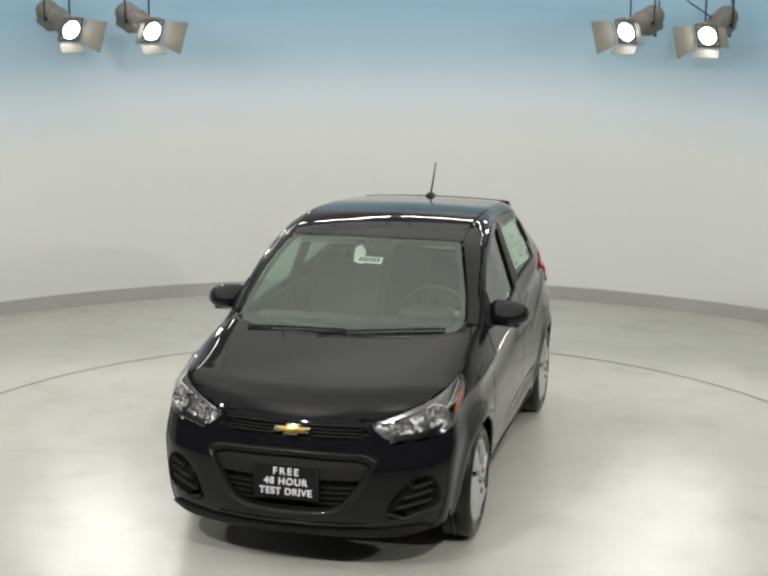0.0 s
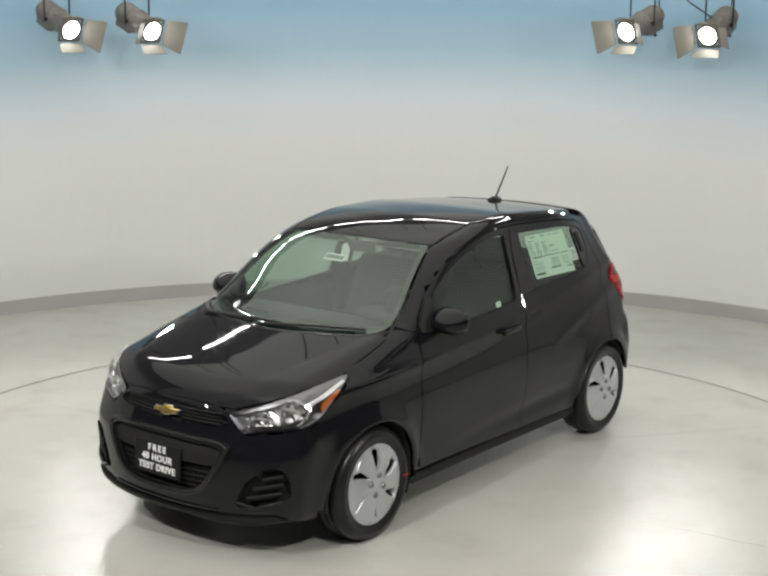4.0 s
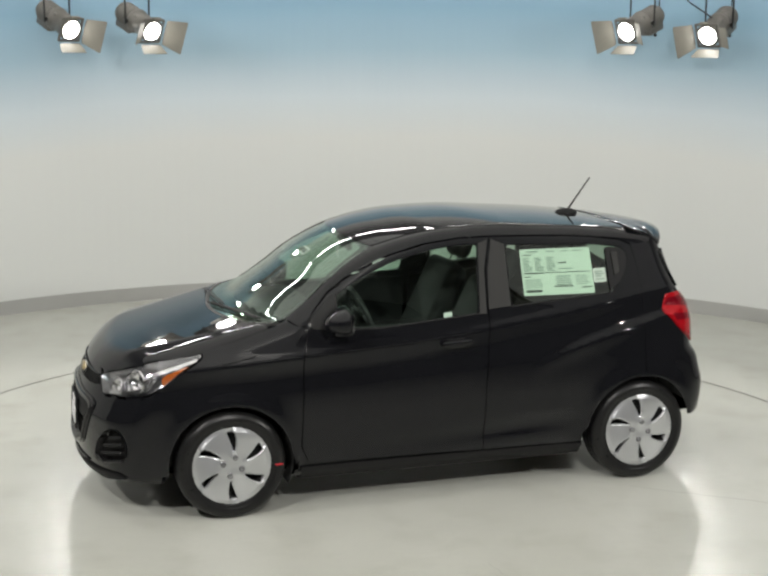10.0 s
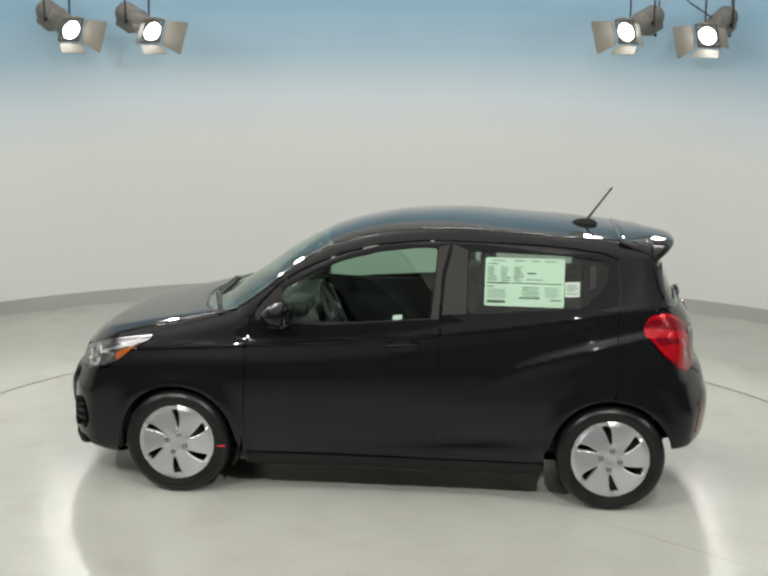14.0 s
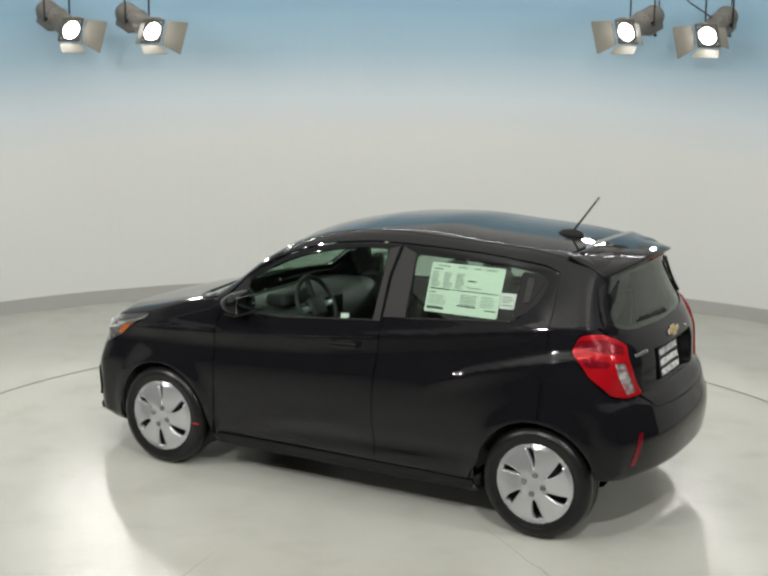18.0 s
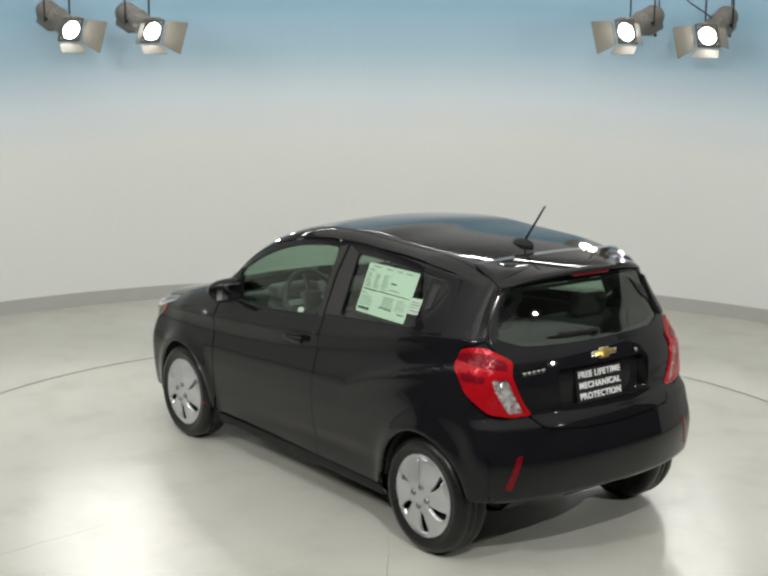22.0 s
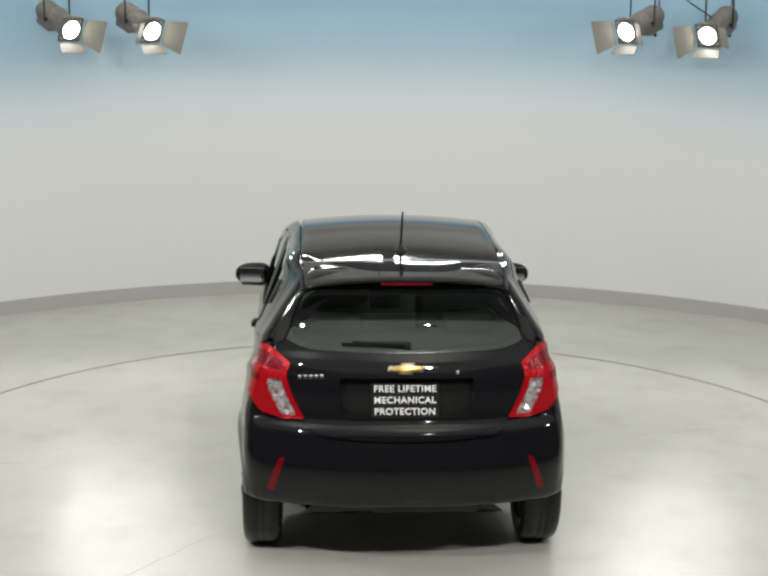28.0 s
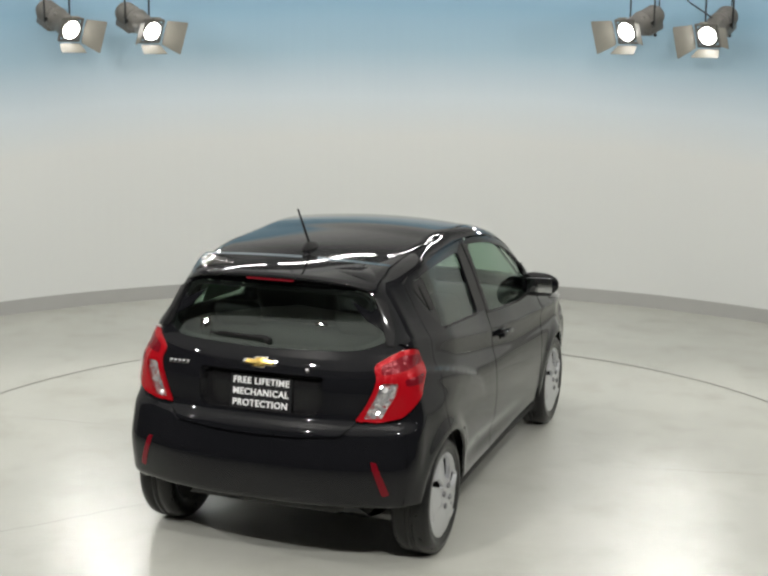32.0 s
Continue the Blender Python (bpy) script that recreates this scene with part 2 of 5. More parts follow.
def build_booth():
    # ground slab round the turntable
    fl = ring_mesh("floor", DISC_R + 0.005, 11.5, 0.0, FLOOR_OUTER)
    fl.location = (*DISC_AT, 0)
    tagged(fl, "pale grey sealed concrete floor, cloudy and satin glossy", "floor", kind="structure")
    pit = ring_mesh("turntable_pit", 0.02, DISC_R + 0.3, -0.055, STEEL, 96)
    tagged(pit, "dark steel pit bottom below the turntable", "floor", kind="structure")
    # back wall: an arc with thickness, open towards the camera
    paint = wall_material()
    n, a0, a1 = 150, radians(-4), radians(184)
    bm = bmesh.new()
    loops = []
    prof = [(WALL_R, 0.0), (WALL_R, 1.2), (WALL_R, 2.4), (WALL_R, WALL_H), (WALL_R + 0.14, WALL_H), (WALL_R + 0.14, 0.0)]
    for r, h in prof:
        loops.append([bm.verts.new((r * math.cos(a0 + (a1 - a0) * i / n), r * math.sin(a0 + (a1 - a0) * i / n), h)) for i in range(n + 1)])
    for k in range(len(prof)):
        p, q = loops[k], loops[(k + 1) % len(prof)]
        for i in range(n):
            bm.faces.new((p[i], p[i + 1], q[i + 1], q[i]))
    for i in (0, n):
        bm.faces.new([l[i] for l in loops])
    bmesh.ops.recalc_face_normals(bm, faces=bm.faces)
    me = bpy.data.meshes.new("wall_curved")
    bm.to_mesh(me)
    bm.free()
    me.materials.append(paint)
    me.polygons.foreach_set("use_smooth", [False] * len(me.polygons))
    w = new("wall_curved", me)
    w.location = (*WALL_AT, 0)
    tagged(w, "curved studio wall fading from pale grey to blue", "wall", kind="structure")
    skirt = ring_mesh("baseboard", WALL_R - 0.018, WALL_R - 0.002, 0.125, plain("grey_skirting", (0.36, 0.36, 0.345), 0.5, grain=0.1, vary=0.06), 160, 0.125)
    bm = bmesh.new()
    bm.from_mesh(skirt.data)
    bmesh.ops.delete(bm, geom=[v for v in bm.verts if v.co.y < -0.36], context="VERTS")
    bm.to_mesh(skirt.data)
    bm.free()
    skirt.location = (*WALL_AT, 0)
    tagged(skirt, "low grey skirting strip along the curved wall", "baseboard", kind="structure")
    # hall round the booth
    white = plain("hall_paint", (0.11, 0.11, 0.108), 0.8, grain=0.1, scale=40, vary=0.04)
    grey = plain("ceiling_paint", (0.80, 0.80, 0.78), 0.85, grain=0.1, scale=40, vary=0.04)
    for nm, sx, sy, x, y in (("wall_north", 17, 0.2, 0, 8.1), ("wall_south", 17, 0.2, 0, -10.6), ("wall_east", 0.2, 18.5, 8.4, -1.25), ("wall_west", 0.2, 18.5, -8.4, -1.25)):
        b = bm_box(sx, sy, 5.2, (x, y, 2.6))
        ob = part(nm, b, white, None, smooth=False)
        tagged(ob, "plain painted hall wall", "wall", kind="structure")
    ob = part("ceiling", bm_box(17, 18.9, 0.15, (0, -1.25, 5.275)), grey, None, smooth=False)
    tagged(ob, "plain white ceiling", "ceiling", kind="structure")


def build_turntable():
    t = thing("turntable", "round flush turntable of pale sealed concrete", "turntable", pose(0, 0, 0))
    bm = bm_revolve([(0.001, 0.0), (1.0, 0.0), (2.2, 0.0), (DISC_R - 0.004, 0.0), (DISC_R, -0.004), (DISC_R, -0.05), (0.001, -0.05)], 160, "Z")
    part("turntable_top", bm, FLOOR, t, smooth=False)
    part("edge_trim", bm_revolve([(DISC_R - 0.020, 0.0015), (DISC_R - 0.002, 0.0015), (DISC_R - 0.002, -0.006), (DISC_R - 0.020, -0.006)], 160, "Z", closed=True), EDGE, t, "thin grey steel edge of the turntable", smooth=False)
    crack = plain("hairline_dirt", (0.20, 0.20, 0.18), 0.8, grain=0.2)
    rnd = random.Random(11)
    for (x0, y0), (x1, y1) in (((-2.25, 1.68), (-1.02, 0.75)), ((-0.14, 2.75), (-0.02, 1.70)), ((0.6, -2.6), (0.3, -1.2))):
        bm = bmesh.new()
        n, left, right = 24, [], []
        sx, sy = (y0 - y1), (x1 - x0)
        ln = math.hypot(sx, sy)
        for i in range(n + 1):
            k = i / n
            wob, w = rnd.uniform(-0.008, 0.008), 0.0022 * (1 - abs(2 * k - 1)) + 0.0005
            x, y = x0 + (x1 - x0) * k + sx / ln * wob, y0 + (y1 - y0) * k + sy / ln * wob
            left.append(bm.verts.new((x + sx / ln * w, y + sy / ln * w, 0.0006)))
            right.append(bm.verts.new((x - sx / ln * w, y - sy / ln * w, 0.0006)))
        for i in range(n):
            bm.faces.new((left[i], left[i + 1], right[i + 1], right[i]))
        part("hairline_crack", bm, crack, t, "fine dark hairline in the coating")
    return t

# ---------------------------------------------------------------- the car's skin as a smooth solid
def curve(xs, ys):
    """A smooth curve through a few stations."""
    xs, ys = np.array(xs, float), np.array(ys, float)
    d = np.diff(ys) / np.diff(xs)
    m = np.empty_like(ys)
    m[0], m[-1] = d[0], d[-1]
    h = np.diff(xs)
    w1, w2 = 2 * h[1:] + h[:-1], h[1:] + 2 * h[:-1]
    same = d[1:] * d[:-1] > 0
    safe = np.where(same, d[1:] * d[:-1], 1.0)
    m[1:-1] = np.where(same, (w1 + w2) * safe / (w1 * d[1:] + w2 * d[:-1] + 1e-12 * (~same)), 0.0)

    def f(x):
        x = np.clip(x, xs[0] - 1.0, xs[-1] + 1.0)
        i = np.clip(np.searchsorted(xs, x) - 1, 0, len(xs) - 2)
        h = xs[i + 1] - xs[i]
        t = (x - xs[i]) / h
        inner = np.clip(t, 0, 1)
        t2, t3 = inner * inner, inner ** 3
        v = (2 * t3 - 3 * t2 + 1) * ys[i] + (t3 - 2 * t2 + inner) * h * m[i] + (3 * t2 - 2 * t3) * ys[i + 1] + (t3 - t2) * h * m[i + 1]
        return v + np.where(t < 0, t * h * m[0], 0) + np.where(t > 1, (t - 1) * h * m[-1], 0)
    return f


CABIN_TOP = curve([-1.6, -1.45, -1.2, -0.95, -0.6, -0.3, 0.0, 0.2, 0.4, 0.65, 0.80, 0.95, 1.10, 1.30],
              [1.383, 1.409, 1.436, 1.460, 1.483, 1.499, 1.487, 1.458, 1.405, 1.281, 1.171, 1.069, 0.946, 0.773])
BONNET = curve([0.6, 0.9, 1.1, 1.3, 1.5, 1.65, 1.75, 1.84], [1.085, 1.026, 0.983, 0.938, 0.893, 0.858, 0.828, 0.790])
FRONT = curve([0.16, 0.22, 0.3, 0.42, 0.52, 0.60, 0.66, 0.72, 0.78, 0.9, 1.1], [1.839, 1.903, 1.921, 1.926, 1.922, 1.893, 1.868, 1.842, 1.805, 1.733, 1.674])
REAR = curve([0.17, 0.24, 0.35, 0.52, 0.642, 0.70, 0.762, 0.9, 1.0, 1.07, 1.2, 1.3, 1.4, 1.5], [-1.609, -1.688, -1.737, -1.758, -1.729, -1.712, -1.668, -1.658, -1.623, -1.575, -1.505, -1.475, -1.455, -1.445])
CREASE = curve([-1.7, -1.2, -0.7, -0.2, 0.3, 0.8, 1.2, 1.6, 1.9], [1.13, 1.066, 0.985, 0.918, 0.872, 0.845, 0.82, 0.79, 0.77])
WIDE = curve([-1.8, -1.65, -1.45, -1.2, -0.9, -0.4, 0.2, 0.8, 1.15, 1.45, 1.65, 1.85, 2.0], [0.663, 0.743, 0.764, 0.789, 0.781, 0.771, 0.769, 0.775, 0.778, 0.744, 0.727, 0.617, 0.502])
LOW = curve([0.10, 0.17, 0.3, 0.45, 0.6, 0.75, 1.0], [-0.085, -0.055, -0.022, -0.004, 0.006, 0.006, 0.0])
TAPER = curve([-1.7, -1.3, -0.9, -0.4, 0.2, 0.8, 1.4], [0.24, 0.255, 0.148, 0.137, 0.069, 0.053, 0.161])
RISE = curve([-1.7, -1.4, -1.1, -0.6, 0.0, 0.6, 1.0], [0.501, 0.433, 0.317, 0.263, 0.218, 0.231, 0.409])


BELLY = curve([-1.9, -1.55, -1.42, -1.2, 1.4, 1.7, 1.95], [0.355, 0.34, 0.20, 0.165, 0.165, 0.18, 0.20])

BOW, CROWN_H, CROWN_R = 0.2328, 0.030, 0.0879


def smax(a, b, k):
    h = np.maximum(k - np.abs(a - b), 0) / k
    return np.maximum(a, b) + h * h * k * 0.25


def height(x, y):
    """The top of the body over the plan: bonnet, and cabin with its bowed windscreen."""
    y = np.abs(y)
    cabin = CABIN_TOP(x + BOW * y * y) - CROWN_R * y * y
    bonnet = BONNET(x) - CROWN_H * y * y
    # pressed lines that run from the screen's corners to the grille
    fold = y - (0.585 - 0.22 * (x - 1.05))
    bonnet = bonnet + 0.010 - 0.11 * 0.5 * (fold + np.sqrt(fold * fold + 0.0004))
    return smax(cabin, bonnet, 0.025)


def solid(p):
    """Below 0 inside the body, above 0 outside."""
    x, y, z = p[..., 0], np.abs(p[..., 1]), p[..., 2]
    zt = height(x, y)
    sl = (height(x + 0.01, y) - zt) / 0.01
    top = (z - zt) / np.sqrt(1 + sl * sl)
    zc = CREASE(x)
    over = z - zc
    k = 0.018
    up = 0.5 * (over + np.sqrt(over * over + k * k)) - k * 0.5
    # flares over the wheels and a pressed line low on the doors
    flare = 0.0
    for cx in (1.18, -1.185):
        r = np.hypot(x - cx, z - 0.292)
        flare = flare + 0.016 * np.exp(-((r - 0.335) / 0.05) ** 2)
    waist = -0.020 * np.exp(-((z - (0.32 + 0.05 * (0.4 - x))) / 0.05) ** 2) * np.exp(-((x + 0.15) / 0.65) ** 4) * np.clip(0.4 + 0.6 * (0.5 - x), 0, 1)
    hollow = -0.012 * np.exp(-((over + 0.09) / 0.07) ** 2)
    ys = WIDE(x) + LOW(np.minimum(z, 1.0)) - RISE(x) * up - TAPER(x) * 0.5 * (z - 0.72 + np.sqrt((z - 0.72) ** 2 + 0.01)) + flare + waist + hollow
    ys = ys + 0.0035 * np.exp(-((over - 0.010) / 0.020) ** 2)
    # swage that climbs over the rear wheel from the door to the tail lamp
    sw = z - (0.70 + 0.24 * np.clip((-x - 0.55) / 0.75, 0, 1.2) ** 0.7)
    ys = ys + 0.012 * np.exp(-(sw / 0.05) ** 2) * np.clip((-x - 0.50) / 0.3, 0, 1) * np.where(sw > 0, np.exp(-(sw / 0.022) ** 2), 1.0)
    # raised line over the front wheel that runs into the door
    fw = z - (0.815 + 0.05 * (1.3 - x))
    ys = ys + 0.006 * np.exp(-(fw / 0.028) ** 2) * np.clip((x - 0.55) / 0.3, 0, 1) * np.clip((1.55 - x) / 0.2, 0, 1)
    side = (y - ys) * 0.93
    front = (x - FRONT(z) + 0.20 * np.abs(y / 0.7) ** 2.4 * 1.0) * 0.92
    rear = (REAR(z) + 0.115 * np.abs(y / 0.65) ** 2.6 - x) * 0.93
    f = smax(top, side, 0.075)
    f = smax(f, front, 0.07)
    f = smax(f, rear, 0.07)
    return smax(f, BELLY(x) - z, 0.04)


def normal_at(p, e=0.002):
    g = np.stack([solid(p + np.eye(3)[a] * e) - solid(p - np.eye(3)[a] * e) for a in range(3)], -1)
    return g / np.maximum(np.linalg.norm(g, axis=-1, keepdims=True), 1e-9)


def onto(p, d, reach=2.4):
    """Where rays from p along d first enter the solid."""
    p, d = np.asarray(p, float), np.asarray(d, float)
    lo, at = np.zeros(len(p)), np.zeros(len(p))
    live = np.arange(len(p))
    found = np.zeros(len(p), bool)
    for _ in range(70):
        f = solid(p[live] + d[live] * at[live, None])
        hit = f <= 0
        found[live[hit]] = True
        live, f = live[~hit], f[~hit]
        lo[live] = at[live]
        at[live] += np.clip(0.7 * f, 0.002, 0.5)
        live = live[at[live] < reach]
        if not len(live):
            break
    hi = np.where(found, at, reach)
    lo = np.where(found, lo, reach)
    for _ in range(16):
        mid = 0.5 * (lo + hi)
        ins = solid(p + d * mid[:, None]) < 0
        hi, lo = np.where(ins, mid, hi), np.where(ins, lo, mid)
    return p + d * hi[:, None], found


VIEWS = {  # looking direction, and the picture's axes
    "side": ((0, -1, 0), (1, 0, 0), (0, 0, 1)),
    "top": ((0, 0, -1), (1, 0, 0), (0, 1, 0)),
    "front": ((-1, 0, 0), (0, 1, 0), (0, 0, 1)),
    "rear": ((1, 0, 0), (0, 1, 0), (0, 0, 1)),
    "lamp_f": ((-0.74, -0.62, -0.25), (-0.64, 0.76, 0.0), (-0.19, -0.16, 0.97)),
    "lamp_r": ((0.70, -0.70, 0.0), (0.70, 0.70, 0.0), (0, 0, 1)),
}


def view(name):
    d, u, v = [np.array(a, float) for a in VIEWS[name]]
    d /= np.linalg.norm(d)
    u = u - d * u.dot(d)
    u /= np.linalg.norm(u)
    v = v - d * v.dot(d) - u * v.dot(u)
    v /= np.linalg.norm(v)
    return d, u, v


def lay(name, uv):
    """Lays points of a view's plane on the skin."""
    d, u, v = view(name)
    uv = np.asarray(uv, float)
    start = uv[:, :1] * u + uv[:, 1:] * v - d * 2.2 + (np.array([0, 0, 0.75]) * (name in ("lamp_f",)))
    if name == "top":
        start = uv[:, :1] * u + uv[:, 1:] * v + np.array([0, 0, 2.2])
    pts, ok = onto(start, np.broadcast_to(d, start.shape), reach=4.4 if name != "top" else 2.2)
    return pts, ok


def flat(name, pts):
    d, u, v = view(name)
    pts = np.asarray(pts, float)
    if name == "lamp_f":
        pts = pts - np.array([0, 0, 0.75])
    return np.stack([pts @ u, pts @ v], -1)


def dense(poly, step, closed=True, round_=0.0):
    """Samples an outline evenly; round_ cuts and rounds its corners."""
    p = [np.array(a, float) for a in poly]
    if round_:
        q = []
        n = len(p)
        for i in range(n):
            a, b, c = p[i - 1], p[i], p[(i + 1) % n]
            la, lc = np.linalg.norm(a - b), np.linalg.norm(c - b)
            ra, rc = min(round_, la * 0.45), min(round_, lc * 0.45)
            s, e = b + (a - b) / la * ra, b + (c - b) / lc * rc
            q += [(1 - t) ** 2 * s + 2 * t * (1 - t) * b + t * t * e for t in (0, 0.25, 0.5, 0.75, 1)]
        p = q
    out = []
    n = len(p)
    for i in range(n if closed else n - 1):
        a, b = p[i], p[(i + 1) % n]
        k = max(1, int(np.ceil(np.linalg.norm(b - a) / step)))
        out += [a + (b - a) * j / k for j in range(k)]
    return np.array(out)


def inside(poly, pts):
    poly, pts = np.asarray(poly), np.asarray(pts)
    x, y = pts[:, 0], pts[:, 1]
    r = np.zeros(len(pts), bool)
    a, b = poly, np.roll(poly, -1, 0)
    for (x0, y0), (x1, y1) in zip(a, b):
        if y0 == y1:
            continue
        hit = ((y0 > y) != (y1 > y)) & (x < (x1 - x0) * (y - y0) / (y1 - y0) + x0)
        r ^= hit
    return r


def shrink(poly, gap):
    """Moves an outline inward by gap."""
    p = np.asarray(poly)
    t = np.roll(p, -1, 0) - np.roll(p, 1, 0)
    t /= np.maximum(np.linalg.norm(t, axis=1, keepdims=True), 1e-9)
    area = 0.5 * np.sum(p[:, 0] * np.roll(p[:, 1], -1) - np.roll(p[:, 0], -1) * p[:, 1])
    n = np.stack([-t[:, 1], t[:, 0]], -1) * np.sign(area)
    return p + n * gap


from mathutils.geometry import delaunay_2d_cdt


def fill(outer, holes, step):
    """Triangles of an outline with holes: points and index triples."""
    lo, hi = outer.min(0), outer.max(0)
    gx, gy = np.meshgrid(np.arange(lo[0], hi[0], step), np.arange(lo[1], hi[1], step))
    gx = gx + (np.arange(gx.shape[0]) % 2)[:, None] * step * 0.5
    g = np.stack([gx.ravel(), gy.ravel()], -1)
    keep = inside(outer, g)
    rim = [outer] + holes
    for h in holes:
        keep &= ~inside(h, g)
    g = g[keep]
    for r in rim:
        for k in range(0, len(r), 200):
            d2 = ((g[:, None, :] - r[None, k:k + 200, :]) ** 2).sum(-1).min(1)
            g = g[d2 > (0.42 * step) ** 2]
    verts, edges = [], []
    for r in rim:
        s = len(verts)
        verts += [Vector(a) for a in r]
        edges += [(s + i, s + (i + 1) % len(r)) for i in range(len(r))]
    verts += [Vector(a) for a in g]
    v, _, f, *_ = delaunay_2d_cdt(verts, edges, [], 0, 1e-6)
    v = np.array([tuple(a) for a in v])
    f = np.array([t for t in f if len(t) == 3])
    c = v[f].mean(1)
    ok = inside(outer, c)
    for h in holes:
        ok &= ~inside(h, c)
    return v, f[ok]


MIRROR = np.array([1.0, -1.0, 1.0])


SHEETS = {}


def sheet(vw, outer, holes, step, out, gap, rim):
    outer = shrink(np.asarray(outer), gap) if gap else np.asarray(outer)
    v, f = fill(outer, [np.asarray(h) for h in holes], step)
    p, ok = lay(vw, v)
    n = normal_at(p)
    p = p + n * out
    good = ok[f].all(1)
    # sheets stop where the skin falls away behind an edge
    span = np.max([np.linalg.norm(p[f[:, a]] - p[f[:, (a + 1) % 3]], axis=1) for a in range(3)], 0)
    f = f[good & (span < step * 9)]
    used = np.unique(f)
    remap = np.full(len(p), -1)
    remap[used] = np.arange(len(used))
    p, n, f = p[used], n[used], remap[f]
    d = view(vw)[0]
    fn = np.cross(p[f[:, 1]] - p[f[:, 0]], p[f[:, 2]] - p[f[:, 0]])
    flip = (fn * n[f].mean(1)).sum(1) < 0
    f[flip] = f[flip][:, ::-1]
    e = np.concatenate([f[:, [0, 1]], f[:, [1, 2]], f[:, [2, 0]]])
    key = np.sort(e, 1)
    _, inv, cnt = np.unique(key[:, 0] * 1000003 + key[:, 1], return_inverse=True, return_counts=True)
    border = e[cnt[inv] == 1]
    bv = np.unique(border)
    low = {b: len(p) + i for i, b in enumerate(bv)}
    allp = np.concatenate([p, p[bv] - n[bv] * rim])
    faces = [tuple(t) for t in f] + [(b, a, low[a], low[b]) for a, b in border]
    normals = np.concatenate([n, n[bv]])
    return allp, normals, faces


def panel(name, parent, mat, vw, outer, holes=(), step=0.022, out=0.0, gap=0.002, rim=0.012, label="", mirror=False, thick=None):
    """A sheet of the skin inside an outline, with turned-in edges. outer and holes: points of the view's plane."""
    key = (vw, np.asarray(outer).tobytes(), tuple(np.asarray(h).tobytes() for h in holes), step, out, gap, rim)
    if key not in SHEETS:
        SHEETS[key] = sheet(vw, outer, holes, step, out, gap, rim)
    allp, normals, faces = SHEETS[key]
    if mirror:
        allp, normals = allp * MIRROR, normals * MIRROR
        faces = [t[::-1] for t in faces]
    me = mesh_of(name, allp, faces, mat)
    me.normals_split_custom_set_from_vertices([tuple(a) for a in normals])
    return part(name, me, mat, parent, label)


def both(name, parent, mat, vw, outer, **kw):
    """The same sheet on both flanks."""
    a = panel(name, parent, mat, vw, outer, **kw)
    b = panel(name, parent, mat, vw, outer, mirror=True, **kw)
    return a, b


def arc(cx, cz, r, a0, a1, n=24):
    return [(cx + r * math.cos(radians(a0 + (a1 - a0) * i / n)), cz + r * math.sin(radians(a0 + (a1 - a0) * i / n))) for i in range(n + 1)]


WHEELS = (1.18, -1.185)
HUB_Z, TYRE_R, ARCH_R = 0.292, 0.292, 0.324


def side_z(x, y):
    """Height of the skin over a point of the plan."""
    p, _ = lay("top", np.array([[x, y]]))
    return float(p[0, 2])


# outlines on the flank (x, z)
WIN_FRONT = [(0.59, 0.985), (0.60, 1.150), (0.515, 1.203), (0.418, 1.253), (0.272, 1.310), (0.077, 1.359), (-0.129, 1.383), (-0.235, 1.383), (-0.205, 1.020), (0.22, 0.985), (0.40, 0.974)]
WIN_REAR = [(-0.403, 1.369), (-0.402, 1.048), (-0.50, 1.054), (-0.91, 1.083), (-1.018, 1.10), (-1.072, 1.14), (-1.13, 1.205), (-1.160, 1.29), (-1.117, 1.331), (-0.918, 1.358)]
DOOR_F = [(0.788, 0.83), (0.800, 0.36), (0.76, 0.262), (-0.235, 0.245), (-0.235, 0.625), (-0.258, 0.915), (-0.27, 1.246), (-0.31, 1.415), (-0.13, 1.415), (0.08, 1.393), (0.28, 1.343), (0.43, 1.283), (0.53, 1.232), (0.63, 1.163), (0.72, 1.065), (0.757, 1.0)]
DOOR_R = [(-0.264, 0.915), (-0.241, 0.625), (-0.241, 0.245), (-0.80, 0.245), (-0.825, 0.30), *arc(-1.185, 0.292, 0.326, 8, 92, 14), (-1.200, 0.80), (-1.203, 0.98), (-1.208, 1.19), (-1.190, 1.335), (-1.12, 1.366), (-0.92, 1.394), (-0.75, 1.404), (-0.317, 1.415), (-0.276, 1.246)]


